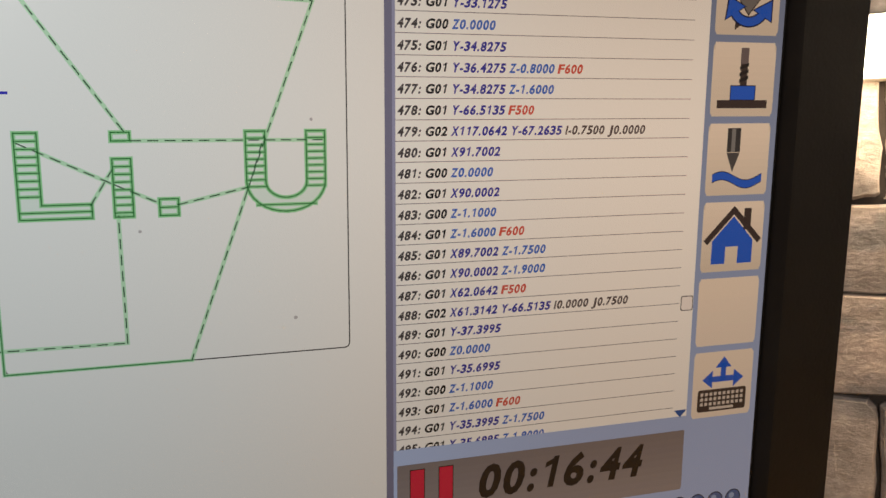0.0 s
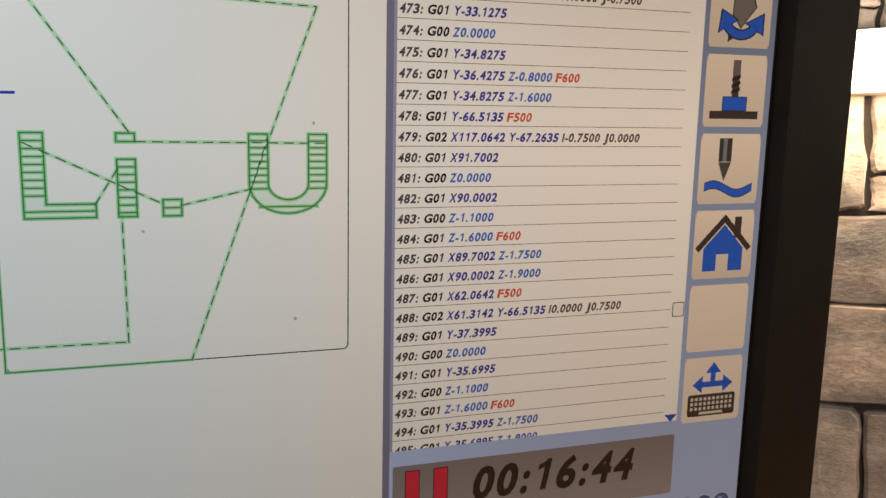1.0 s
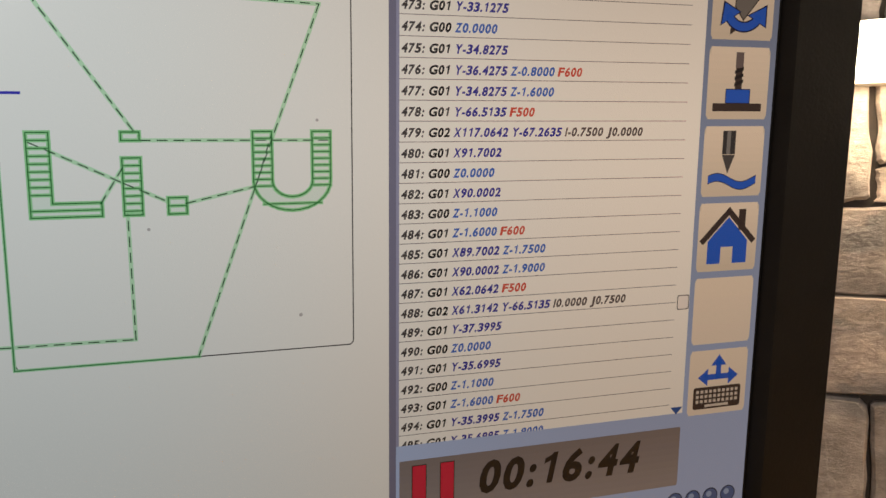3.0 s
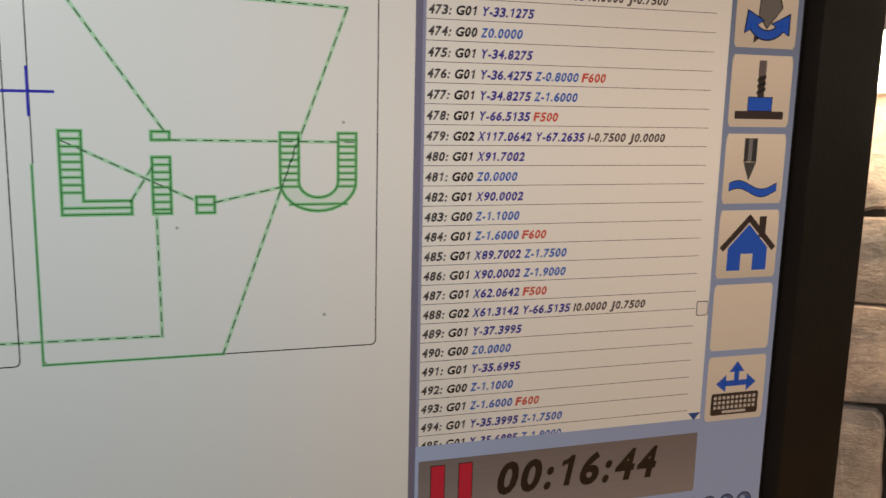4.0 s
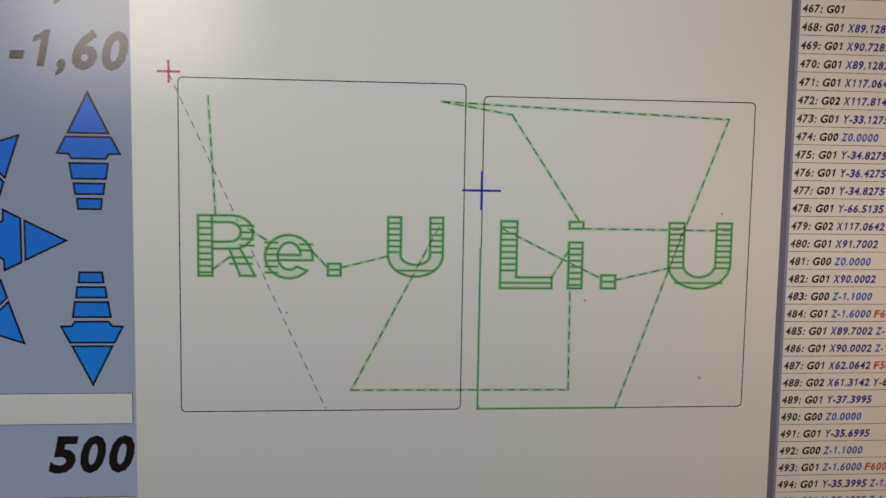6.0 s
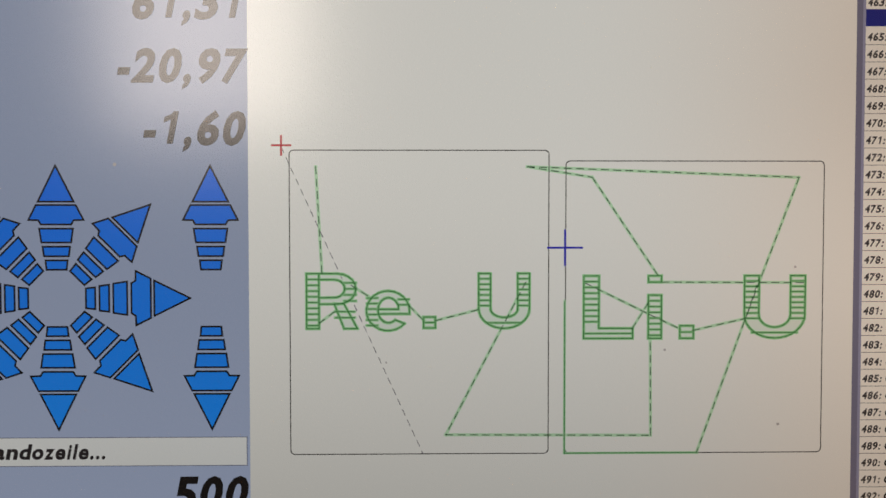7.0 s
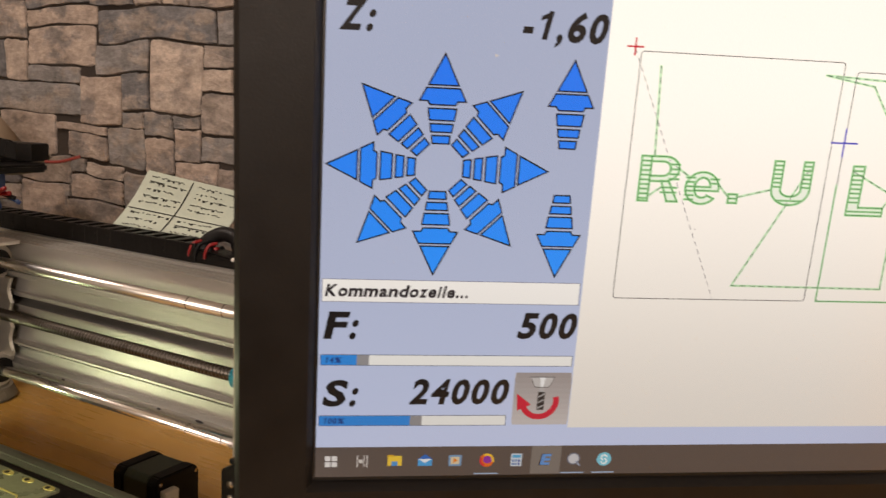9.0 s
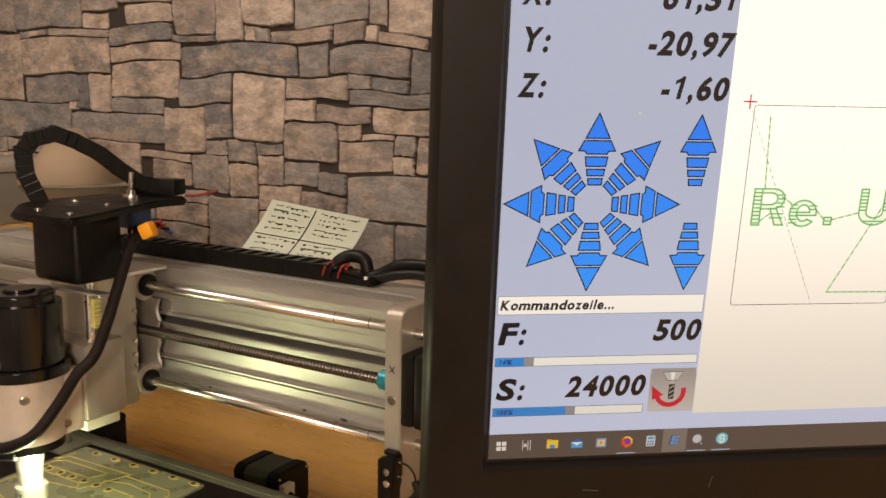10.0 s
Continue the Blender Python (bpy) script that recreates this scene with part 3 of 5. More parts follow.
# timer
timer = Sheet("timer_panel", "dark grey timer panel")
timer.fade(0.2194, 0.3288, -0.0660, -0.0405, (122, 112, 112), (150, 140, 138), 2, 0.0012)
timer.done()
for x in (0.2237, 0.2338):
    timer = Sheet("pause_bar", "red pause bar")
    timer.rect(x, x + 0.0053, -0.0635, -0.0445, (40, 16, 22), 4).rect(x + 0.0003, x + 0.005, -0.0632, -0.0448, (206, 28, 62), 5)
    timer.done()
timer = Sheet("timer_text")
write(timer, "00:16:44", 0.2475, -0.0576, 0.0161, (26, 18, 18), 5)
timer.done()
for x in (0.3283, 0.3362, 0.3441, 0.3520):
    Sheet("status_ball", "small blue status ball").disc(x, -0.0725, 0.0034, (40, 44, 60), 2).disc(x, -0.0725, 0.0030, (78, 100, 150), 3).disc(x - 0.0007, -0.0716, 0.0012, (150, 170, 205), 4).done()

# position read-outs
for text, value, z in (("X:", "61,31", 0.1655), ("Y:", "-20,97", 0.1418), ("Z:", "-1,60", 0.1183), ("F:", "500", -0.0208), ("S:", "24000", -0.0552)):
    s = Sheet("axis_letter" if z > 0 else "rate_letter")
    write(s, text, -0.1372 if z < 0 else -0.1338, z - (0.0010 if z < 0 else 0), 0.0180 if z < 0 else 0.0170, INK, 4)
    s.done()
    s = Sheet("position_readout" if z > 0 else "rate_readout")
    write(s, value, -0.0162 if text != "S:" else -0.0468, z, 0.0175 if z < 0 else 0.0171, INK, 4, True)
    s.done()
field = Sheet("command_field", "white command line field")
field.rect(-0.1385, -0.0165, -0.0042, 0.0070, (120, 122, 140), 2).rect(-0.1382, -0.0168, -0.0039, 0.0067, (242, 240, 236), 3)
write(field, "Kommandozeile...", -0.1370, -0.0012, 0.0079, (40, 36, 40), 4)
field.done()
for x1, z0, cut, text in ((-0.0165, -0.0358, 0.14, "14%"), (-0.0472, -0.0672, 0.48, "100%")):
    s = Sheet("rate_slider", "blue and white rate slider")
    w = x1 + 0.1385
    s.rect(-0.1385, x1, z0, z0 + 0.0056, (84, 92, 110), 2, 0.0005).rect(-0.1382, x1 - 0.0003, z0 + 0.0003, z0 + 0.0053, (242, 242, 238), 3)
    s.rect(-0.1382, -0.1385 + w * cut, z0 + 0.0003, z0 + 0.0053, (24, 140, 226), 4).rect(-0.1385 + w * cut, -0.1385 + w * cut + 0.0058, z0 + 0.0003, z0 + 0.0053, (150, 148, 150), 4)
    write(s, text, -0.1365, z0 + 0.0014, 0.0040, (20, 60, 130), 5)
    s.done()
spin = Sheet("spindle_button", "grey button with a milling tool and a red arrow")
spin.fade(-0.0443, -0.0158, -0.0668, -0.0390, (160, 152, 150), (205, 198, 196), 2, 0.0014)
spin.poly([(-0.0367, -0.0412), (-0.0243, -0.0412), (-0.0270, -0.0468), (-0.0340, -0.0468)], (50, 48, 52), 5).poly([(-0.0364, -0.0415), (-0.0246, -0.0415), (-0.0272, -0.0465), (-0.0338, -0.0465)], (196, 192, 190), 6).poly([(-0.0318, -0.0415), (-0.0290, -0.0415), (-0.0298, -0.0465), (-0.0312, -0.0465)], (240, 240, 240), 7)
spin.rect(-0.0317, -0.0292, -0.0492, -0.0468, (180, 178, 178), 5).rect(-0.0322, -0.0287, -0.0588, -0.0492, (44, 42, 46), 5)
for k in range(3):
    spin.poly([(-0.0319, -0.0515 - 0.003 * k), (-0.0290, -0.0498 - 0.003 * k), (-0.0290, -0.0507 - 0.003 * k), (-0.0319, -0.0524 - 0.003 * k)], (170, 168, 168), 6)
spin.arc(-0.0312, -0.0540, 0.0085, 0.0030, -165, 15, (214, 36, 62), 4).poly([(-0.0428, -0.0500), (-0.0420, -0.0592), (-0.0352, -0.0560)], (214, 36, 62), 5)
spin.done()

# jog arrows: each of five pieces, blue with a black edge
PIECES = ([(0, 0), (0.0137, 0.0068), (0.0137, -0.0068)], [(0.0149, -0.0075), (0.0149, 0.0075), (0.0206, 0.0104), (0.0207, 0.0067), (0.0223, 0.0057), (0.0223, -0.0057), (0.0207, -0.0067), (0.0206, -0.0104)],
          [(0.0238, -0.0064), (0.0238, 0.0064), (0.0291, 0.0056), (0.0291, -0.0056)], [(0.0306, -0.0052), (0.0306, 0.0052), (0.0343, 0.0047), (0.0343, -0.0047)], [(0.0358, -0.0042), (0.0358, 0.0042), (0.0394, 0.0038), (0.0394, -0.0038)])


def jog_arrow(tip, angle, scale=1.0):
    (tx, tz), a = tip, radians(angle)
    for piece in PIECES:
        s = Sheet("arrow_bar" if len(piece) == 4 else "arrow_head", "blue bar of a jog arrow" if len(piece) == 4 else "blue head of a jog arrow")
        pts = [(tx - scale * (d * math.cos(a) + h * math.sin(a)), tz - scale * (d * math.sin(a) - h * math.cos(a))) for d, h in piece]
        f = min(1, max(0, (sum(z for _, z in pts) / len(pts) - 0.01) / 0.1))
        blue = (0, int(148 - 24 * f), 255)
        out, inner = [], []
        n = len(pts)
        for k in range(n):   # the edge: the outline set off by its pen's width
            (px, pz), (qx, qz), (rx, rz) = pts[k - 1], pts[k], pts[(k + 1) % n]
            e1, e2 = Vector((qx - px, qz - pz)).normalized(), Vector((rx - qx, rz - qz)).normalized()
            n1, n2 = Vector((e1.y, -e1.x)), Vector((e2.y, -e2.x))
            area = sum(pts[i - 1][0] * pts[i][1] - pts[i][0] * pts[i - 1][1] for i in range(n))
            m = (n1 + n2) * (1 if area > 0 else -1)
            m = m / max(0.35, m.length_squared / 2) * 0.0003
            out.append((qx + m.x, qz + m.y))
            inner.append((qx - 1.3 * m.x, qz - 1.3 * m.y))
        s.poly(out, (5, 6, 14), 3).poly(inner, blue, 4)
        s.done()


CX, CZ = -0.0878, 0.0600
for k in range(8):
    a = 45 * k
    jog_arrow((CX + 0.0502 * math.cos(radians(a)), CZ + 0.0502 * math.sin(radians(a))), a)
jog_arrow((-0.0298, 0.1102), 90)
jog_arrow((-0.0298, 0.0098), 270)

for x, z, r in ((0.1872, 0.0110, 0.0006), (0.1932, 0.0716, 0.0005), (0.0365, 0.0352, 0.0004), (-0.0655, 0.1105, 0.0007), (0.1432, 0.0398, 0.0005)):
    Sheet("dust_speck", "grey dust speck").disc(x, z, r, (186, 178, 174), 8, 8).done()

# tool buttons
BROWN, BLUE = (58, 46, 44), (36, 88, 196)
for k in range(6):
    z0 = 0.0995 - 0.02765 * k
    z1, x0, x1 = z0 + 0.0252, 0.3312, 0.3566
    s = Sheet("tool_button", ["beige button with a turning tool", "beige button with a drill over a block", "beige button with a probe over a wave", "beige button with a blue house", "empty beige button", "beige button with arrows over a keyboard"][k])
    s.fade(x0, x1, z0, z1, (230, 214, 194), (208, 193, 174) if k < 4 else (226, 211, 194), 2, 0.0018)
    xc = (x0 + x1) / 2
    if k == 0:
        s.poly([(xc - 0.0030, z0 + 0.0235), (xc + 0.0030, z0 + 0.0235), (xc + 0.0065, z0 + 0.0140), (xc + 0.0002, z0 + 0.0064), (xc - 0.0036, z0 + 0.0112)], BROWN, 3).poly([(xc - 0.0026, z0 + 0.0231), (xc + 0.0026, z0 + 0.0231), (xc + 0.0059, z0 + 0.0139), (xc + 0.0002, z0 + 0.0071), (xc - 0.0032, z0 + 0.0113)], (112, 106, 102), 4)
        s.poly([(xc - 0.0048, z0 + 0.0045), (xc - 0.0020, z0 + 0.0036), (xc - 0.0050, z0 + 0.0016)], BROWN, 4)
        for grow, tone, n in ((0.0005, (14, 20, 60), 5), (0.0, BLUE, 6)):
            s.arc(xc + 0.0004, z0 + 0.0116, 0.0072, 0.0028 + 2 * grow, 205, 335, tone, n)
            s.poly([(xc - 0.0077 - grow, z0 + 0.0124 + 1.5 * grow), (xc - 0.0087 - grow, z0 + 0.0051 - grow), (xc - 0.0015 + 1.5 * grow, z0 + 0.0095)], tone, n).poly([(xc + 0.0094 + grow, z0 + 0.0116 + 1.5 * grow), (xc + 0.0094 + grow, z0 + 0.0047 - grow), (xc + 0.0024 - 1.5 * grow, z0 + 0.0084)], tone, n)
    elif k == 1:
        s.rect(xc - 0.0102, xc + 0.0102, z0 + 0.0028, z0 + 0.0056, BROWN, 4).rect(xc - 0.0052, xc + 0.0052, z0 + 0.0056, z0 + 0.0107, (20, 24, 44), 4).rect(xc - 0.0049, xc + 0.0049, z0 + 0.0058, z0 + 0.0104, BLUE, 5).rect(xc - 0.0014, xc + 0.0014, z0 + 0.0107, z0 + 0.0180, BROWN, 4).rect(xc - 0.0016, xc + 0.0016, z0 + 0.0180, z0 + 0.0234, (104, 92, 92), 4)
        for j in range(3):
            s.poly([(xc - 0.0018, z0 + 0.0115 + 0.0022 * j), (xc + 0.0018, z0 + 0.0128 + 0.0022 * j), (xc + 0.0018, z0 + 0.0140 + 0.0022 * j), (xc - 0.0018, z0 + 0.0127 + 0.0022 * j)], (30, 24, 26), 5)
    elif k == 2:
        xp = xc - 0.0022
        s.rect(xp - 0.0027, xp + 0.0027, z0 + 0.0152, z0 + 0.0236, (52, 50, 52), 4).rect(xp - 0.0010, xp + 0.0006, z0 + 0.0152, z0 + 0.0234, (120, 118, 116), 5).poly([(xp - 0.0027, z0 + 0.0150), (xp + 0.0027, z0 + 0.0150), (xp, z0 + 0.0082)], (72, 68, 68), 4)
        wave = [(xc - 0.0102 + 0.0204 * i / 16, z0 + 0.0054 + 0.0016 * math.sin(i / 16 * 2 * math.pi + 0.4)) for i in range(17)]
        s.poly([(x, z + 0.0016) for x, z in wave] + [(x, z - 0.0016) for x, z in wave[::-1]], (18, 26, 60), 4).poly([(x, z + 0.0013) for x, z in wave] + [(x, z - 0.0013) for x, z in wave[::-1]], BLUE, 5)
    elif k == 3:
        s.poly([(xc - 0.0085, z0 + 0.0028), (xc - 0.0028, z0 + 0.0028), (xc - 0.0028, z0 + 0.0090), (xc + 0.0024, z0 + 0.0090), (xc + 0.0024, z0 + 0.0028), (xc + 0.0085, z0 + 0.0028), (xc + 0.0085, z0 + 0.0112), (xc, z0 + 0.0200), (xc - 0.0085, z0 + 0.0112)], BLUE, 4)
        s.line([(xc - 0.0105, z0 + 0.0115), (xc, z0 + 0.0222), (xc + 0.0105, z0 + 0.0115)], 0.0022, BROWN, 5).rect(xc + 0.0042, xc + 0.0072, z0 + 0.0150, z0 + 0.0228, BROWN, 5)
    elif k == 5:
        zc = z0 + 0.0146
        s.line([(xc - 0.005, zc), (xc + 0.005, zc)], 0.0022, BLUE, 4).line([(xc, zc), (xc, zc + 0.0050)], 0.0022, BLUE, 4).poly([(xc - 0.0088, zc), (xc - 0.0045, zc + 0.0034), (xc - 0.0045, zc - 0.0034)], BLUE, 4).poly([(xc + 0.0088, zc), (xc + 0.0045, zc + 0.0034), (xc + 0.0045, zc - 0.0034)], BLUE, 4).poly([(xc, zc + 0.0086), (xc - 0.0034, zc + 0.0044), (xc + 0.0034, zc + 0.0044)], BLUE, 4)
        s.rect(xc - 0.0104, xc + 0.0104, z0 + 0.0022, z0 + 0.0108, BROWN, 4, 0.001)
        for i in range(10):
            for j in range(3):
                s.rect(xc - 0.0092 + 0.0019 * i, xc - 0.0080 + 0.0019 * i, z0 + 0.0046 + 0.0019 * j, z0 + 0.0058 + 0.0019 * j, (204, 194, 182), 5)
        s.rect(xc - 0.0052, xc + 0.0052, z0 + 0.0029, z0 + 0.0039, (204, 194, 182), 5)
    s.done()

# ---- LED bar on the wall ----
white_plastic = material("white_lamp_plastic", srgb(225, 220, 210), 0.4, 0, 0.05, 40)
led_glow = material("lit_led_diffuser", srgb(240, 235, 220), 0.4, 0, 0, emit=(1.0, 0.84, 0.60, 1), power=34.0)
led = thing("led_bar_light", MACHINE @ pose(0.86, WALL_Y - 0.004, 0.1105), "lit white LED bar light fixed to the stone wall", "lamp")
part("housing", box(-0.335, 0.335, -0.012, 0.004, -0.016, 0.016, 0.003), white_plastic, led)
part("diffuser", box(-0.33, 0.33, -0.026, -0.0115, -0.0138, 0.0138, 0.005), led_glow, led, "glowing warm white diffuser")

# ---- milling machine ----
cream_plate = material("machined_plate_face", (0.40, 0.37, 0.32, 1), 0.45, 0.55, 0.10, 50, 0.04, 400)
dark_slot = material("dark_slot", (0.03, 0.03, 0.028, 1), 0.6, 0.3, 0.2, 80)
cyan = material("cyan_anodised_nut", (0.02, 0.30, 0.42, 1), 0.3, 0.6, 0.1, 100)
sleeve = material("brown_black_cable_sleeve", srgb(22, 15, 13), 0.6, 0, 0.4, 120, 0.6, 500, spec=0.25)
cable_black = material("black_cable", srgb(15, 14, 15), 0.5, 0, 0.15, 100, spec=0.25)
wire_red = material("red_wire", srgb(130, 22, 24), 0.4, 0, 0.1, 100)
wire_blue = material("blue_wire", srgb(30, 60, 110), 0.4, 0, 0.1, 100)
orange = material("orange_connector", srgb(226, 150, 30), 0.45, 0, 0.08, 100)
bar_green = material("worn_grey_green_bar", srgb(112, 116, 100), 0.45, 0.4, 0.25, 40, 0.1, 300)
mill = thing("milling_machine", MACHINE, "small desktop milling machine with aluminium gantry and steel rails", "machine")
XL = -0.57   # far end of the gantry, out of sight

for x0, x1 in ((-0.005, 0.009), (XL - 0.014, XL)):
    outline = [(0.0, -0.315), (0.0, -0.043)] + [(0.009 - 0.009 * math.cos(radians(a)), -0.041 + 0.009 * math.sin(radians(a))) for a in (20, 45, 70, 90)] + [(0.105, -0.032), (0.105, -0.315)]
    plate = part("side_plate", prism(outline, x0, x1, axis="x", bevel=0.0008), cream_plate, mill, "machined aluminium side plate")
    if x0 > -0.1:
        for a in (40, -40):
            d = Vector((math.sin(radians(a)), 0, math.cos(radians(a)))) * 0.0034
            part("pen_mark", rod(Vector((0.0015, -0.0001, -0.0765)) - d, Vector((0.0015, -0.0001, -0.0765)) + d, 0.0004, seg=6), dark_slot, plate, "pencilled cross")
        bm = rod((0.0018, -0.0018, -0.0995), (0.0018, 0.001, -0.0995), 0.0036, seg=16, bevel=0.0008)
        part("bolt", bm, metal_bolt, plate, "button-head bolt")
        for y, z in ((0.0205, -0.053), (0.0226, -0.139), (0.085, -0.053), (0.085, -0.139)):
            bm = rod((0.0085, y, z), (0.0165, y, z), 0.0043, seg=16, bevel=0.0006)
            rod((0.0160, y, z), (0.0168, y, z), 0.0022, seg=6, bm=bm)
            part("bolt", bm, metal_bolt, plate, "cap-head bolt")

# stepper on the outer face of the plate
bm = box(0.009, 0.020, -0.001, 0.042, -0.1175, -0.0635, 0.003)
part("stepper_motor", box(0.020, 0.040, -0.0015, 0.0425, -0.118, -0.063, 0.004, 2, bm), plastic_dark, mill, "black stepper motor")
# limit switch with its cable
bm = prism([(-0.0078, -0.1455), (0.0010, -0.1412), (0.0068, -0.1425), (0.0068, -0.1620), (0.0050, -0.1690), (0.0050, -0.1900), (-0.0078, -0.1900)], -0.0115, 0.0002, bevel=0.0007)
box(-0.0050, 0.0060, -0.0075, -0.0020, -0.1425, -0.1395, 0.0005, 1, bm)
switch = part("limit_switch", bm, plastic_dark, mill, "black limit switch", m=pose(0.0048, 0, 0.0040))
for z in (-0.1535, -0.1625):
    bm = rod((0.0006, -0.0130, z), (0.0006, -0.0110, z), 0.0026, seg=14, bevel=0.0005)
    rod((0.0006, -0.0136, z), (0.0006, -0.0128, z), 0.0012, seg=6, bm=bm)
    part("screw", bm, metal_bolt, switch)
for z in (-0.1462, -0.1570):
    part("terminal", box(0.0068, 0.0100, -0.0075, -0.0045, z - 0.0006, z + 0.0006, 0.0002, 1), metal_bolt, switch, "tinned terminal")
part("cable", tube([(0.0090, -0.006, -0.1462), (0.0160, -0.006, -0.1480), (0.0205, -0.005, -0.1545), (0.0215, -0.005, -0.1630)], 0.0007, 8), cable_black, switch, "thin black wire")
part("cable", tube([(0.0205, -0.004, -0.1590), (0.0225, -0.004, -0.1665), (0.0170, -0.006, -0.1745), (0.0080, -0.008, -0.1800), (-0.0010, -0.010, -0.1850)], 0.0031), cable_black, switch, "black cable")

for z in (-0.0513, -0.1402):
    rail = part("guide_rail", rod((XL, 0.021, z), (-0.005, 0.021, z), 0.0043, seg=28), metal_chrome, mill, "polished steel guide rail", smooth=True)
    for x in (-0.065, -0.032):
        part("scuff", rod((x, 0.021, z), (x + 0.0008, 0.021, z), 0.00434, seg=28), dark_slot, rail, "dark scuff mark")

# threaded lead screw, turned as one profile
bm, seg, loops = bmesh.new(), 14, []
count = 330
for k in range(count + 1):
    x = XL + 0.003 + (-0.006 - XL) * k / count
    r = 0.0046 if k % 2 else 0.0036
    loops.append([bm.verts.new((x + 0.0006 * math.sin(a), 0.021 + r * math.cos(a), -0.0935 + r * math.sin(a))) for a in (2 * math.pi * i / seg for i in range(seg))])
for a, b in zip(loops, loops[1:]):
    for i in range(seg):
        bm.faces.new((a[i], a[(i + 1) % seg], b[(i + 1) % seg], b[i]))
bmesh.ops.recalc_face_normals(bm, faces=bm.faces[:])
part("lead_screw", bm, metal_screw, mill, "dark oiled lead screw")
bm = rod((-0.022, 0.021, -0.0935), (-0.0055, 0.021, -0.0935), 0.0078, seg=24, bevel=0.0008)
part("shaft_coupling", bm, cyan, mill, "cyan anodised coupling")

# gantry beam: an extrusion with slots and ridges
profile = [(0.034, -0.036), (0.034, -0.060), (0.031, -0.060), (0.031, -0.064), (0.036, -0.066), (0.036, -0.0765), (0.033, -0.077), (0.033, -0.080), (0.058, -0.080), (0.058, -0.0870), (0.033, -0.0870), (0.033, -0.0885), (0.037, -0.090), (0.037, -0.117), (0.030, -0.118), (0.030, -0.1195), (0.050, -0.1195), (0.050, -0.1235), (0.036, -0.1235), (0.036, -0.1335), (0.029, -0.135), (0.029, -0.149), (0.098, -0.149), (0.098, -0.036), (0.062, -0.036), (0.062, -0.0385), (0.055, -0.0385), (0.055, -0.036), (0.0490, -0.036), (0.0490, -0.0375), (0.0475, -0.0375), (0.0475, -0.036), (0.0410, -0.036), (0.0410, -0.0372), (0.0396, -0.0372), (0.0396, -0.036)]
part("beam", prism(profile, XL, -0.0052, axis="x"), beam_alu, mill, "slotted aluminium gantry beam")
rng = random.Random(5)
for k in range(9):
    x = -0.30 + 0.033 * k + rng.uniform(-0.01, 0.01)
    w, h = rng.uniform(0.002, 0.006), rng.uniform(0.0008, 0.0016)
    z = -0.1395 + rng.uniform(-0.003, 0.003)
    part("grease_spot", prism([(x + w * math.cos(t) * rng.uniform(0.6, 1), z + h * math.sin(t) * rng.uniform(0.5, 1)) for t in (2 * math.pi * i / 9 for i in range(9))], 0.0285, 0.02905), dark_slot, mill, "dark greasy spot")


# cable chains
def chain_link(length, width, height, wall=0.0022, bar=0.22):
    bm = box(-length * 0.52, length * 0.52, -width / 2, -width / 2 + wall, -height / 2, height / 2, 0.0005, 1)
    box(-length * 0.52, length * 0.52, width / 2 - wall, width / 2, -height / 2, height / 2, 0.0005, 1, bm)
    box(-length * bar, length * bar, -width / 2 + wall, width / 2 - wall, height / 2 - wall, height / 2, 0.0004, 1, bm)
    box(-length * 0.30, length * 0.30, -width / 2 + wall, width / 2 - wall, -height / 2, -height / 2 + wall, 0.0004, 1, bm)
    rod((0.25 * length, -width / 2 - 0.0002, 0), (0.25 * length, width / 2 + 0.0002, 0), height * 0.16, seg=10, bm=bm)
    me = bpy.data.meshes.new("chain_link")
    bm.to_mesh(me)
    bm.free()
    me.materials.append(plastic_dark)
    return me


def place(me, parent, m, label=""):
    ob = new(me.name, me)
    ob.parent, ob.matrix_basis = parent, m
    return ob


LINK = chain_link(0.0155, 0.022, 0.0145)
chain = part("cable_chain", prism([(-0.112, -0.0360), (-0.066, -0.0360), (-0.0625, -0.0330), (-0.066, -0.0290), (-0.090, -0.0270), (-0.112, -0.0250)], 0.068, 0.088, bevel=0.0015), plastic_dark, mill, "black plastic cable chain lying on the beam")
for k in range(18):
    place(LINK, chain, pose(-0.1165 - 0.0155 * k, 0.078, -0.0287))
for y, mat in ((0.073, cable_black), (0.079, wire_red), (0.084, cable_black)):
    part("cable", tube([(-0.40, y, -0.0295), (-0.25, y, -0.0298), (-0.12, y, -0.0295), (-0.098, y + 0.001, -0.0262)], 0.0024, 8), mat, chain)
# cables at its end: a tight arch and two that run on behind the monitor
part("cable_arch", tube([(-0.111, 0.076, -0.030), (-0.108, 0.079, -0.021), (-0.100, 0.083, -0.0155), (-0.091, 0.085, -0.0150), (-0.084, 0.086, -0.019), (-0.081, 0.086, -0.034)], 0.0056, 12), cable_black, mill, "black cables bent in a tight arch")
for x, mat in ((-0.1135, wire_red), (-0.107, cable_black), (-0.0975, wire_red)):
    part("wire", tube([(x - 0.002, 0.068, -0.0315), (x, 0.067, -0.0265), (x + 0.002, 0.069, -0.0215), (x + 0.005, 0.074, -0.0200)], 0.0012, 8), mat, mill, "thin red wire" if mat == wire_red else "thin black wire")
part("cable_tie", box(-0.0725, -0.0700, 0.0672, 0.0700, -0.0300, -0.0275, 0.0004, 1), white_plastic, chain, "pale cable tie")
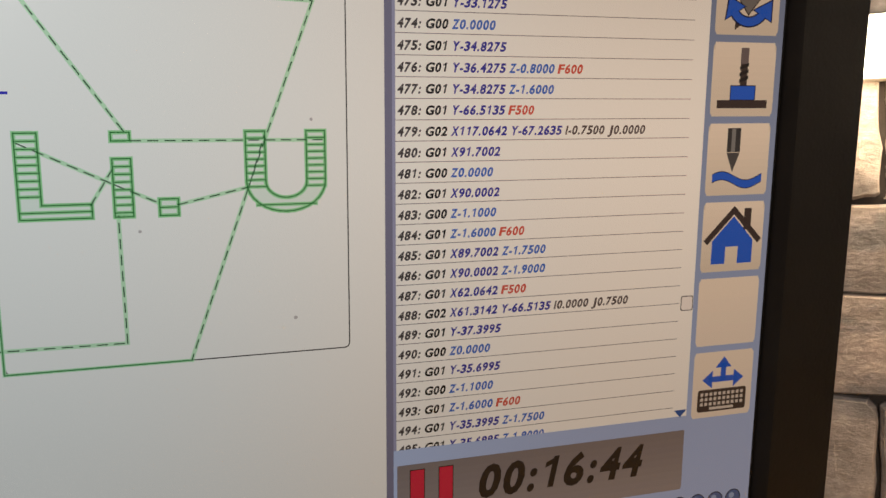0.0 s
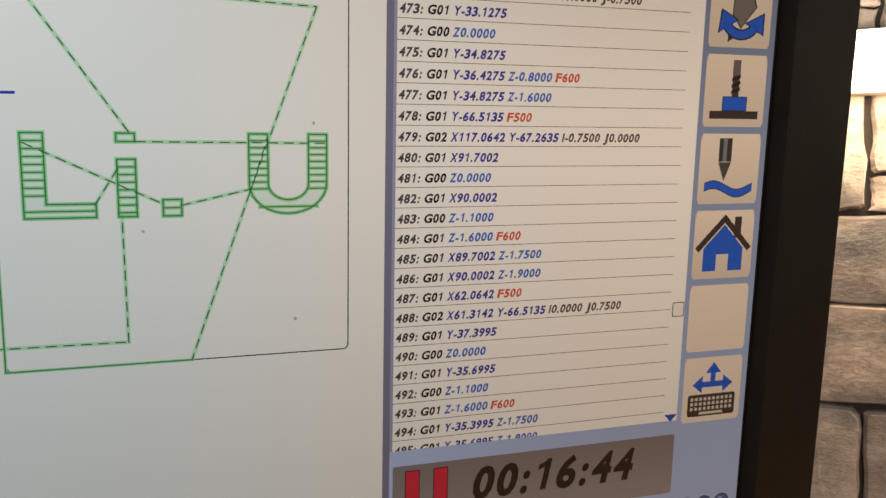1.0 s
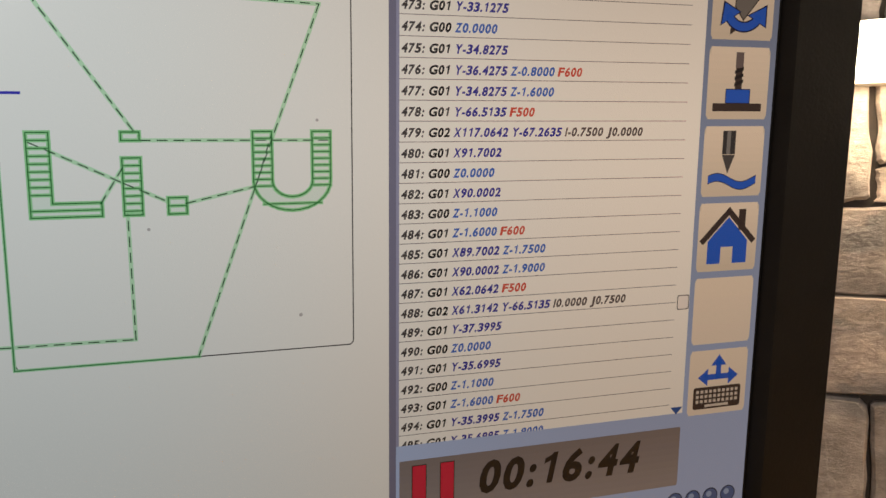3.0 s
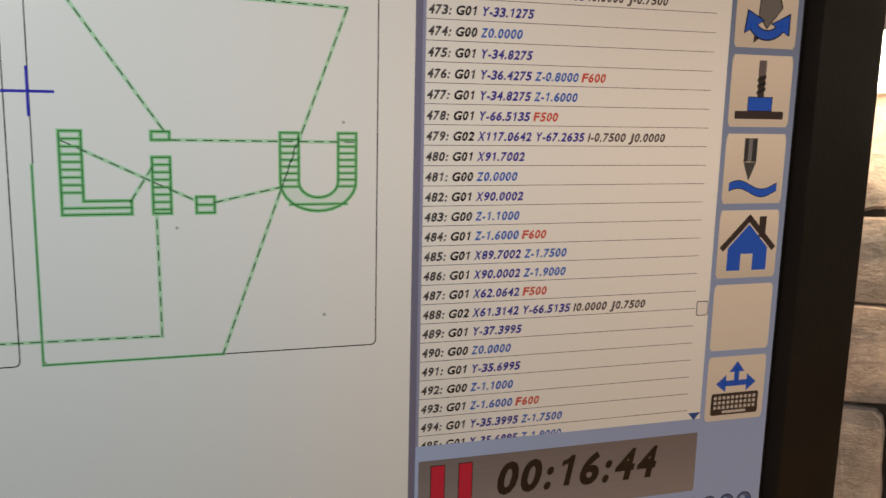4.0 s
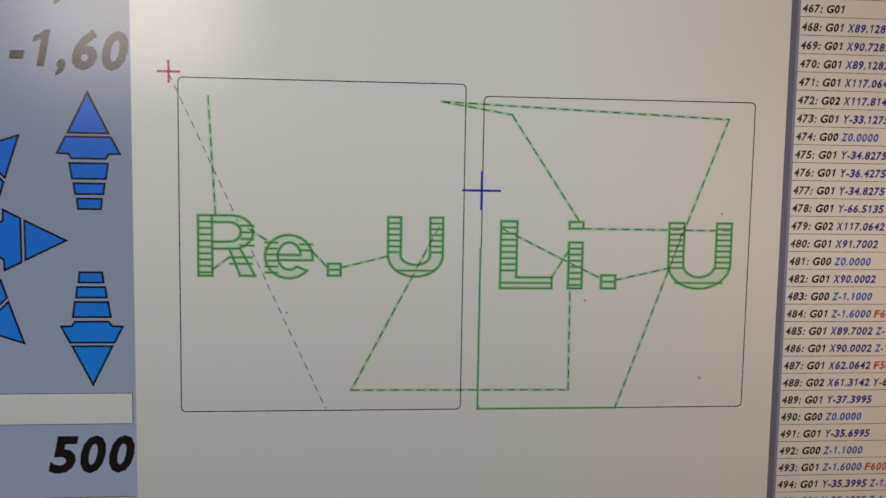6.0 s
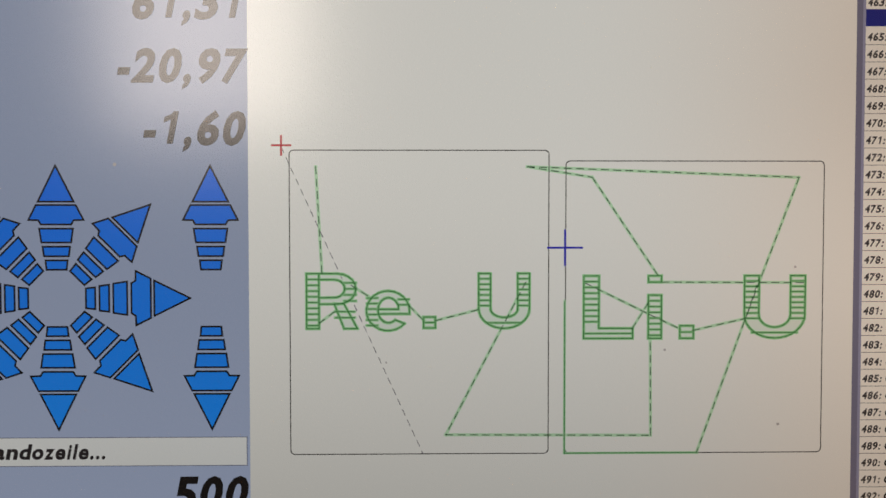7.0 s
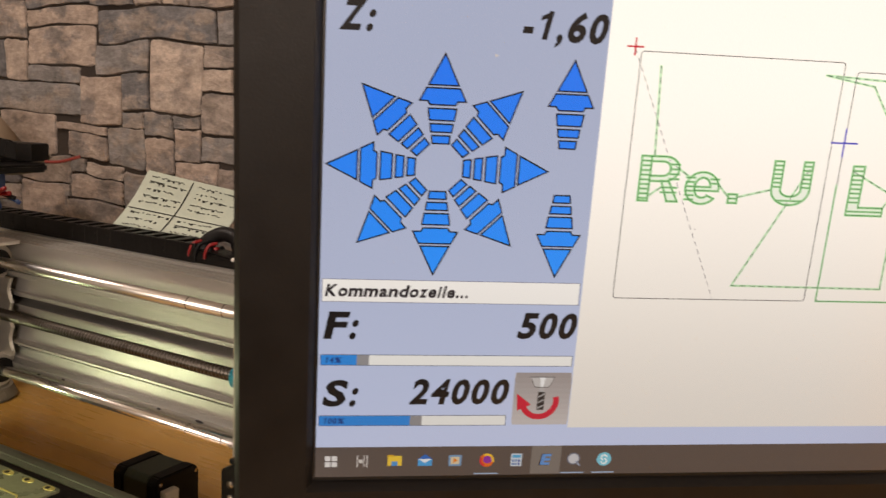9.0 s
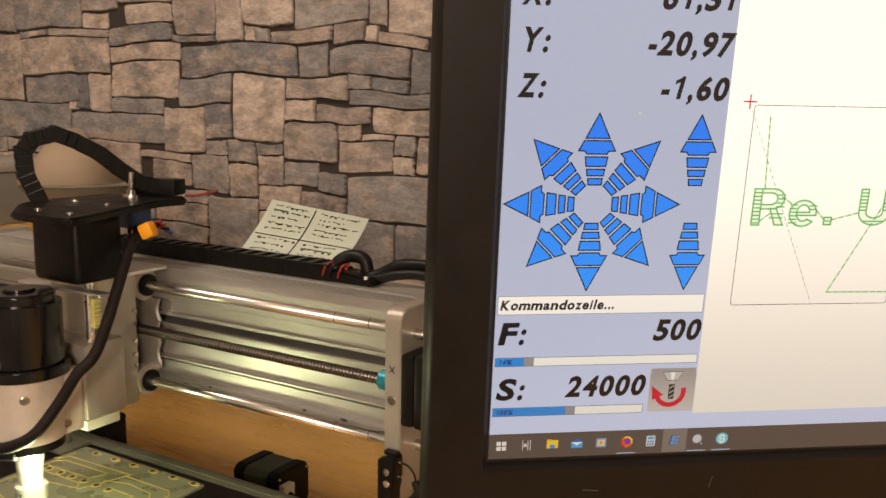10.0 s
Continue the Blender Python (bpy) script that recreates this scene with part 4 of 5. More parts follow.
for dy, dz in ((0.0, 0.0), (-0.004, -0.0078)):
    part("cable_loop", tube([(-0.078, 0.080, -0.031), (-0.067, 0.084 + dy, -0.0265 + 0.5 * dz), (-0.052, 0.087 + dy, -0.0185 + dz), (-0.036, 0.090 + dy, -0.0165 + dz), (-0.018, 0.094 + dy, -0.0175 + dz), (0.01, 0.11, -0.022 + dz), (0.06, 0.14, -0.05), (0.10, 0.19, -0.2), (0.12, 0.23, -0.311)], 0.0044, 12), cable_black, mill, "black cable looping away")

# carriage with its bushings
bm = box(-0.345, -0.280, -0.034, 0.010, -0.158, -0.036, 0.003)
box(-0.345, -0.306, 0.009, 0.033, -0.158, -0.036, 0.003, 2, bm)
carriage = part("carriage", bm, cream_plate, mill, "machined aluminium carriage")
for z in (-0.0513, -0.1402):
    bm = rod((-0.310, 0.021, z), (-0.279, 0.021, z), 0.0142, seg=28, bevel=0.0015)
    part("bearing_boss", bm, cream_plate, carriage, "rounded aluminium boss")
    bm = rod((-0.2795, 0.021, z), (-0.2755, 0.021, z), 0.0100, seg=24, bevel=0.001)
    part("bushing", bm, plastic_dark, carriage, "black plastic bushing")
edge = [(-0.308, -0.064)] + [(-0.268 - 0.004 * abs(math.sin(0.62 * k)), -0.064 - 0.004 * k) for k in range(17)] + [(-0.308, -0.128)]
part("wiper_strip", prism(edge, 0.024, 0.027), metal_alu, carriage, "scalloped aluminium strip")
for z in (-0.072, -0.084, -0.1, -0.112, -0.122):
    part("screw", rod((-0.2805, 0.006, z), (-0.2775, 0.006, z), 0.002, seg=12), metal_bolt, carriage)
part("slide_block", box(-0.330, -0.258, -0.062, -0.0225, -0.150, -0.086, 0.0025), cream_plate, carriage, "aluminium slide block")
for x, y in ((-0.268, -0.036), (-0.318, -0.036)):
    part("guide_rod", rod((x, y - 0.012, -0.090), (x, y - 0.012, -0.034), 0.0040, seg=16), metal_chrome, carriage, "polished guide rod")
part("foot_plate", box(-0.350, -0.281, -0.046, -0.012, -0.1690, -0.1600, 0.0008), material("bare_aluminium_plate", (0.72, 0.70, 0.58, 1), 0.5, 0.5, 0.06, 60), carriage, "thin bare aluminium plate")
bm = box(-0.345, -0.262, -0.034, 0.030, -0.0362, -0.0330, 0.0008)
part("top_plate", bm, metal_alu, carriage)

# Z drive: black housing with a cover plate, switch and screws
bm = box(-0.300, -0.2445, -0.0755, -0.030, -0.0325, 0.0205, 0.006, 3)
housing = part("drive_housing", bm, plastic_dark, mill, "black plastic drive housing")
outline = [(-0.292, -0.095), (-0.283, -0.104), (-0.222, -0.106), (-0.212, -0.098), (-0.262, 0.022), (-0.254, 0.050), (-0.275, 0.064), (-0.330, 0.060), (-0.348, 0.030), (-0.338, -0.060)]
for _ in range(2):   # round its corners off
    outline = [tuple(p[i] + (q[i] - p[i]) * f for i in (0, 1)) for p, q in zip(outline, outline[1:] + outline[:1]) for f in (0.2, 0.8)]
cover = part("cover_plate", prism(outline, 0.0200, 0.0262, axis="z", bevel=0.0018), plastic_dark, housing, "black printed cover plate")
for x, y in ((-0.277, -0.083), (-0.236, -0.085), (-0.2645, -0.029), (-0.307, -0.028)):
    part("screw", rod((x, y, 0.0255), (x, y, 0.0276), 0.0028, seg=14, bevel=0.0006), metal_bolt, cover)
part("cable_hole", rod((-0.284, -0.047, 0.0258), (-0.284, -0.047, 0.0266), 0.0065, seg=18), dark_slot, cover, "dark round hole")
bm = rod((-0.298, 0.024, 0.026), (-0.298, 0.024, 0.0285), 0.0078, seg=20, bevel=0.0006)
rod((-0.298, 0.024, 0.0285), (-0.298, 0.024, 0.0330), 0.0042, seg=16, bm=bm)
rod((-0.298, 0.024, 0.0330), (-0.2975, 0.024, 0.0490), 0.0022, 0.0026, seg=14, bm=bm)
part("toggle_switch", bm, metal_bolt, cover, "steel toggle switch")
part("switch_body", box(-0.308, -0.284, 0.010, 0.034, 0.000, 0.0201, 0.002), wire_blue, cover, "blue switch body")
bm = box(-0.006, 0.006, -0.0055, 0.0055, -0.0065, 0.0065, 0.003)
part("connector", bm, orange, cover, "orange plug", m=pose(-0.2265, -0.020, 0.0074, 0, -25, 20))
for k, mat in enumerate((wire_red, wire_red, cable_black, wire_blue)):
    part("wire", tube([(-0.294 + 0.004 * k, 0.016, 0.002), (-0.276 + 0.005 * k, 0.004 + 0.003 * k, -0.006), (-0.258 + 0.003 * k, 0.004, 0.003 + 0.002 * k), (-0.236, 0.002 + 0.004 * k, 0.012 - 0.004 * k)], 0.0017, 8), mat, cover)
part("wire", tube([(-0.262, 0.054, 0.028), (-0.248, 0.057, 0.029), (-0.230, 0.062, 0.034)], 0.0013, 8), material("brown_red_wire", srgb(120, 44, 36), 0.5, 0, 0.1, 100), cover)

# upright arch of cable chain over the cover plate
points = [Vector(p) for p in ((-0.339, -0.040, 0.0274), (-0.355, -0.040, 0.047), (-0.362, -0.037, 0.0664), (-0.3537, -0.033, 0.078), (-0.3334, -0.026, 0.083), (-0.331, -0.008, 0.0765), (-0.3196, 0.008, 0.0655), (-0.3115, 0.025, 0.0497), (-0.3047, 0.038, 0.0390), (-0.290, 0.046, 0.0355))]
turn = math.atan2(points[-1].y - points[0].y, points[-1].x - points[0].x)
cross = Vector((-math.sin(turn), math.cos(turn), 0))
arch = part("cable_chain", box(-0.024, 0.020, -0.011, 0.011, -0.006, 0.0085, 0.002), plastic_dark, mill, "black cable chain in a high arch", m=Matrix.Translation((-0.290, 0.050, 0.0335)) @ Matrix.Rotation(radians(18), 4, "Z"))
back = arch.matrix_basis.inverted()
dense = [a.lerp(b, k / 24) for a, b in zip(points, points[1:]) for k in range(24)] + [points[-1]]
SMALL, s = chain_link(0.0118, 0.021, 0.0135, 0.0022, 0.13), 0.006
for p, q in zip(dense, dense[1:]):
    s += (q - p).length
    if s >= 0.0082:
        s = 0.0
        d = (q - p)
        d = (d - cross * d.dot(cross)).normalized()
        up = d.cross(cross)
        place(SMALL, arch, back @ Matrix(((d.x, cross.x, up.x, p.x), (d.y, cross.y, up.y, p.y), (d.z, cross.z, up.z, p.z), (0, 0, 0, 1))))
for dy, mat in ((-0.005, wire_red), (0.0, cable_black), (0.005, wire_red)):
    part("cable", tube([back @ (p + cross * dy) for p in points], 0.0026, 8), mat, arch)

# spindle in its clamp
SP = Vector((-0.285, -0.098, 0))


def on(z):
    return SP + Vector((0, 0, z))


bm = rod(on(-0.098), on(-0.040), 0.0305, seg=48, bevel=0.005)
rod(on(-0.042), on(-0.0365), 0.0262, seg=48, bm=bm, bevel=0.002)
rod(on(-0.037), on(-0.0345), 0.012, seg=32, bm=bm, bevel=0.001)
rod(on(-0.1030), on(-0.094), 0.0350, seg=40, bm=bm, bevel=0.001)
spindle = part("spindle_motor", bm, material("glossy_black_motor", srgb(20, 20, 21), 0.18, 0, 0.1, 40), mill, "glossy black spindle motor")
part("screw", rod(on(-0.0895) + Vector((0.012, -0.0300, 0)), on(-0.0895) + Vector((0.010, -0.026, 0)), 0.003, seg=12), metal_bolt, spindle)
bm = rod(on(-0.156), on(-0.1030), 0.0300, seg=40, bevel=0.0015)
box(-0.322, -0.262, -0.096, -0.0622, -0.156, -0.1030, 0.002, 2, bm)
clamp = part("spindle_clamp", bm, material("pale_satin_aluminium", (0.66, 0.58, 0.49, 1), 0.42, 0.25, 0.08, 50, 0.04, 400), mill, "aluminium spindle clamp")
for z in (-0.114, -0.146):
    part("screw", rod((-0.2625, -0.080, z), (-0.258, -0.080, z), 0.0034, seg=14, bevel=0.0006), metal_bolt, clamp)
for a in (-35, -120):
    d = Vector((math.cos(radians(a)), math.sin(radians(a)), 0))
    part("screw", rod(on(-0.117) + d * 0.0285, on(-0.117) + d * 0.0322, 0.0036, seg=14, bevel=0.0007), metal_bolt, clamp)
bm = rod(on(-0.163), on(-0.156), 0.028, seg=36)
holder = part("light_holder", bm, plastic_dark, mill, "black ring of the work light")
for a in (20, 100, 180, 260, 330):
    p = on(-0.1632) + Vector((0.019 * math.cos(radians(a)), 0.019 * math.sin(radians(a)), 0))
    part("led", rod(p, p - Vector((0, 0, 0.002)), 0.0034, 0.0026, seg=12), material("lit_led", srgb(240, 250, 225), 0.4, 0, 0, emit=(0.92, 1.0, 0.78, 1), power=14), holder, "lit white LED")
bm = rod(on(-0.196), on(-0.163), 0.0090, 0.0120, seg=24)
rod(on(-0.210), on(-0.196), 0.0125, seg=24, bm=bm, bevel=0.001)
rod(on(-0.220), on(-0.210), 0.0075, 0.004, seg=20, bm=bm)
rod(on(-0.2372), on(-0.219), 0.0015, 0.0016, seg=10, bm=bm)
part("collet", bm, material("bright_steel", (0.80, 0.79, 0.74, 1), 0.3, 0.8, 0.05, 80), mill, "steel collet with a thin milling bit")
part("bracket", box(-0.330, -0.226, -0.070, -0.058, -0.0405, -0.0380, 0.0006, 1), metal_alu, mill, "thin aluminium bracket")
bm = box(-0.252, -0.247, -0.060, -0.054, -0.070, -0.046, 0.0006, 1)
for k in range(7):
    box(-0.247, -0.2448, -0.060, -0.054, -0.0695 + 0.0034 * k, -0.0678 + 0.0034 * k, 0, 1, bm)
part("toothed_strip", bm, material("yellowed_plastic", srgb(196, 190, 120), 0.5, 0, 0.1, 100), mill, "yellowed toothed strip")
part("cable_sleeve", tube([(-0.243, -0.018, 0.000), (-0.234, -0.031, -0.002), (-0.221, -0.050, -0.018), (-0.217, -0.070, -0.056), (-0.221, -0.081, -0.083), (-0.228, -0.092, -0.0965), (-0.238, -0.102, -0.119), (-0.247, -0.118, -0.141), (-0.266, -0.128, -0.152), (-0.290, -0.128, -0.157)], 0.0046, 12), sleeve, mill, "brown-black sleeved cable")
part("cable", tube([(-0.300, -0.126, -0.157), (-0.282, -0.125, -0.160), (-0.270, -0.118, -0.161)], 0.006, 10), cable_black, mill)

# bed, bars and feet
bm = box(-0.50, -0.13, -0.30, 0.048, -0.262, -0.2385, 0.002)
bed = part("machine_bed", bm, plastic_dark, mill, "black slotted machine bed")
for y in (-0.02, -0.08, -0.14, -0.2):
    part("slot", box(-0.495, -0.135, y - 0.004, y + 0.004, -0.2388, -0.2382), dark_slot, bed)
bm = box(-0.51, -0.14, 0.050, 0.070, -0.268, -0.2395, 0.002)
box(-0.51, -0.14, 0.057, 0.063, -0.2397, -0.2385, 0, 1, bm)
part("cross_bar", bm, bar_green, mill, "worn grey-green cross bar")
for x0 in (-0.49, -0.17):
    part("base_rail", box(x0, x0 + 0.02, -0.30, 0.10, -0.315, -0.268, 0.002), metal_alu, mill)
part("base_beam", box(XL, -0.0052, 0.072, 0.104, -0.315, -0.285, 0.002), metal_alu, mill)
part("end_block", box(-0.500, -0.412, 0.0722, 0.100, -0.285, -0.2225, 0.003), plastic_dark, mill, "black end block behind the bed")
bm = box(-0.440, -0.400, 0.010, 0.046, -0.2384, -0.2330, 0.003)
rod((-0.420, 0.030, -0.233), (-0.420, 0.030, -0.226), 0.006, seg=18, bm=bm, bevel=0.001)
tagged(part("clamp_plate", bm, bar_green, m=MACHINE), "small grey-green clamp plate with a bolt on the bed", "clamp")

# stepper behind the cross bar, on the desk
rear = thing("rear_stepper_motor", MACHINE @ pose(-0.262, 0.167, 0.0), "black stepper motor standing on the desk behind the bed", "motor")
octagon = [(-0.021, -0.315), (0.021, -0.315), (0.027, -0.309), (0.027, -0.274), (0.021, -0.268), (-0.021, -0.268), (-0.027, -0.274), (-0.027, -0.309)]
part("body", prism([(0.96 * y, -0.2915 + 0.96 * (z + 0.2915)) for y, z in octagon], -0.020, 0.012, axis="x", bevel=0.0006), material("grey_green_steel_laminate", srgb(74, 80, 70), 0.42, 0.6, 0.2, 60, 0.1, 500, stretch=(8, 1, 1)), rear, "grey-green laminated steel body")
for x0, x1 in ((-0.034, -0.0203), (0.0123, 0.026)):
    cap = part("end_cap", prism(octagon, x0, x1, axis="x", bevel=0.0015), plastic_dark, rear)
    for y, z in ((-0.0215, -0.274), (0.0215, -0.274)):
        part("screw", rod((x1 - 0.001, y, z), (x1 + 0.0012, y, z), 0.0018, seg=10), metal_bolt, cap)
part("socket", box(0.026, 0.034, -0.022, -0.006, -0.300, -0.280, 0.001), white_plastic, rear, "white plug socket")
part("cable", tube([(0.033, -0.014, -0.290), (0.050, -0.016, -0.294), (0.075, -0.006, -0.310), (0.10, 0.01, -0.311), (0.16, 0.03, -0.312)], 0.0028, 10), cable_black, rear)

# circuit board being milled
clad = material("grey_green_board", srgb(150, 155, 128), 0.30, 0.3, 0.2, 40, 0.05, 300)
trace = material("bare_gold_track", srgb(220, 206, 124), 0.35, 0.3, 0.15, 80)
BX0, BX1, BY0, BY1, BZ = -0.398, -0.230, -0.100, 0.038, -0.2365
board = thing("circuit_board", MACHINE @ pose(0, 0, BZ), "grey-green circuit board with milled gold tracks clamped on the bed", "circuit board")
part("laminate", prism(rounded(BX0, BX1, BY0, BY1, 0.003), -0.0019, 0.0, axis="z"), clad, board)


def track(pts, w=0.0015):
    bm = bmesh.new()
    for (ax, ay), (bx, by) in zip(pts, pts[1:]):
        d = math.hypot(bx - ax, by - ay)
        ux, uy = (bx - ax) / d * w / 2, (by - ay) / d * w / 2
        prism([(ax - ux - uy, ay - uy + ux), (bx + ux - uy, by + uy + ux), (bx + ux + uy, by + uy - ux), (ax - ux + uy, ay - uy - ux)], -0.0001, 0.0003, bm, axis="z")
    return part("track", bm, trace, board)


for k in range(6):
    x, y = -0.2396 - 0.0265 * k, 0.0335 - 0.0006 * k
    pad = part("pad", prism([(x + 0.0062 * math.cos(t), y + 0.0036 * math.sin(t)) for t in (2 * math.pi * i / 18 for i in range(18))], -0.0001, 0.0005, axis="z"), trace, board, "gold ring pad")
    part("hole", rod((x - 0.0012, y - 0.0004, 0.0004), (x - 0.0012, y - 0.0004, 0.0008), 0.0022, seg=16), dark_slot, pad)
for k in range(6):
    x = BX1 - 0.065 - 0.017 * k
    pad = part("pad", rod((x, BY1 - 0.055, -0.0001), (x, BY1 - 0.055, 0.0005), 0.0046, seg=18), trace, board, "gold ring pad")
    part("hole", rod((x, BY1 - 0.055, 0.0004), (x, BY1 - 0.055, 0.0008), 0.0024, seg=16), dark_slot, pad)
for pts in ([(-0.398, 0.002), (-0.389, 0.0130), (-0.304, 0.0155), (-0.319, -0.030)], [(-0.393, -0.004), (-0.384, 0.0045), (-0.325, 0.0060), (-0.331, -0.010), (-0.388, -0.012)], [(-0.307, 0.0110), (-0.248, 0.0108), (-0.240, 0.0040), (-0.240, -0.060)],
            [(-0.315, -0.006), (-0.290, 0.0015), (-0.258, -0.002), (-0.250, -0.010), (-0.250, -0.050), (-0.262, -0.062)], [(-0.292, -0.014), (-0.266, -0.014), (-0.266, -0.070)],
            [(-0.385, -0.022), (-0.330, -0.022), (-0.322, -0.030), (-0.382, -0.040)], [(-0.392, 0.020), (-0.392, -0.070), (-0.300, -0.090), (-0.236, -0.090)]):
    track(pts)

# ---- note leaning against the cable chain ----
note_paper = material("pale_mint_paper", srgb(178, 188, 174), 0.85, 0, 0.05, 60, 0.05, 200)
ink_mat = material("dark_pen_ink", srgb(46, 48, 46), 0.6, 0, 0.1, 100)
note = thing("handwritten_note", MACHINE, "pale handwritten note with a ruled cross, leaning on the beam", "note")
TL, TR, BL, BR = Vector((-0.2127, 0.115, 0.0229)), Vector((-0.0990, 0.115, 0.0124)), Vector((-0.2425, 0.0905, -0.0345)), Vector((-0.1260, 0.0905, -0.0345))
SIDE = (BL - TL).cross(TR - TL).normalized()
if SIDE.y > 0:
    SIDE = -SIDE


def at(u, v, lift=0.0):
    """A place on the sheet: u across, v down, bowed a little."""
    p = TL.lerp(TR, u).lerp(BL.lerp(BR, u), v)
    return p + SIDE * (lift - 0.006 * math.sin(math.pi * v) * (0.6 + 0.4 * u) + 0.004 * u * u * (1 - v))


def sheet(u0, u1, v0, v1, lift, n, k):
    bm = bmesh.new()
    lo = [[bm.verts.new(at(u0 + (u1 - u0) * i / n, v0 + (v1 - v0) * j / k, lift)) for i in range(n + 1)] for j in range(k + 1)]
    hi = [[bm.verts.new(at(u0 + (u1 - u0) * i / n, v0 + (v1 - v0) * j / k, lift - 0.0003)) for i in range(n + 1)] for j in range(k + 1)]
    for j in range(k):
        for i in range(n):
            bm.faces.new((lo[j][i], lo[j][i + 1], lo[j + 1][i + 1], lo[j + 1][i]))
            bm.faces.new((hi[j][i], hi[j + 1][i], hi[j + 1][i + 1], hi[j][i + 1]))
    bmesh.ops.recalc_face_normals(bm, faces=bm.faces[:])
    return bm


part("paper", sheet(0, 1, 0, 1, 0, 10, 8), note_paper, note)
rng = random.Random(11)
part("ruled_line", sheet(0.02, 0.98, 0.515, 0.530, 0.0005, 8, 1), ink_mat, note)
part("ruled_line", sheet(0.475, 0.487, 0.03, 0.97, 0.0005, 1, 8), ink_mat, note)
for u0, v0 in ((0.05, 0.06), (0.53, 0.06), (0.05, 0.57), (0.53, 0.57)):
    for r in range(5):
        u, v = u0 + (0.03 if r else 0.02), v0 + 0.085 * r + rng.uniform(-0.01, 0.01)
        end = u0 + rng.uniform(0.28, 0.42)
        bm = bmesh.new()
        while u < end:
            w, dv = rng.uniform(0.008, 0.026), rng.uniform(-0.008, 0.010)
            h = rng.choice((0.010, 0.012, 0.016, 0.030))
            join(bm, sheet(u, u + w, v + dv, v + dv + h, 0.0005, 1, 1))
            u += w + rng.choice((0.004, 0.006, 0.008, 0.03))
        part("written_bar", bm, ink_mat, note)
part("underline", sheet(0.07, 0.22, 0.125, 0.137, 0.0005, 2, 1), ink_mat, note)
part("underline", sheet(0.55, 0.86, 0.640, 0.652, 0.0005, 2, 1), ink_mat, note)

# ---- things behind and beside the machine ----
beige = material("beige_lamp_shade", srgb(150, 132, 112), 0.8, 0, 0.06, 40, 0.05, 400)
dish = material("dark_grey_glazed_foot", srgb(120, 116, 102), 0.22, 0, 0.1, 40)
shade_lamp = thing("table_lamp", MACHINE @ pose(-0.690, 0.25, ZD - 1.1), "unlit table lamp with a beige conical shade on the desk", "lamp")
bm = bmesh.new()
bmesh.ops.create_cone(bm, cap_ends=False, segments=48, radius1=0.067, radius2=0.014, depth=0.070)
bmesh.ops.solidify(bm, geom=bm.faces[:], thickness=0.002)
bmesh.ops.translate(bm, verts=bm.verts, vec=(0, 0, 0.354))
part("shade", bm, beige, shade_lamp, smooth=True)
part("dish", rod((0.023, 0, 0.296), (0.023, 0, 0.3185), 0.062, 0.082, seg=40, bevel=0.004), dish, shade_lamp, "dark grey glazed dish under the shade")
part("foot", rod((0, 0, 0), (0, 0, 0.02), 0.045, 0.036, seg=36, bevel=0.004), dish, shade_lamp)
part("stem", rod((0, 0, 0.018), (0, 0, 0.355), 0.010, seg=18), dish, shade_lamp)

shelf = thing("wooden_riser", MACHINE @ pose(-0.92, 0.235, ZD - 1.1), "honey-coloured wooden riser on the desk by the wall", "shelf")
part("board", box(-0.15, 0.145, -0.105, 0.105, 0.234, 0.250, 0.002), desk_wood, shelf)
for x in (-0.145, 0.124):
    part("side", box(x, x + 0.016, -0.10, 0.10, 0.0, 0.234, 0.002), desk_wood, shelf)
grey_box = thing("equipment_box", MACHINE @ pose(-0.932, 0.245, ZD - 1.1 + 0.25), "grey equipment box with a paler lid on the wooden riser", "box")
grey_mat = material("grey_box_paint", srgb(118, 116, 110), 0.5, 0, 0.1, 30, 0.05, 300)
part("body", box(-0.115, 0.115, -0.085, 0.085, 0.0, 0.074, 0.004), grey_mat, grey_box)
part("lid", box(-0.117, 0.117, -0.087, 0.087, 0.074, 0.090, 0.005), material("pale_grey_lid", srgb(150, 146, 138), 0.5, 0, 0.08, 30), grey_box, "paler lid")

# ---- stone facing of the wall ----


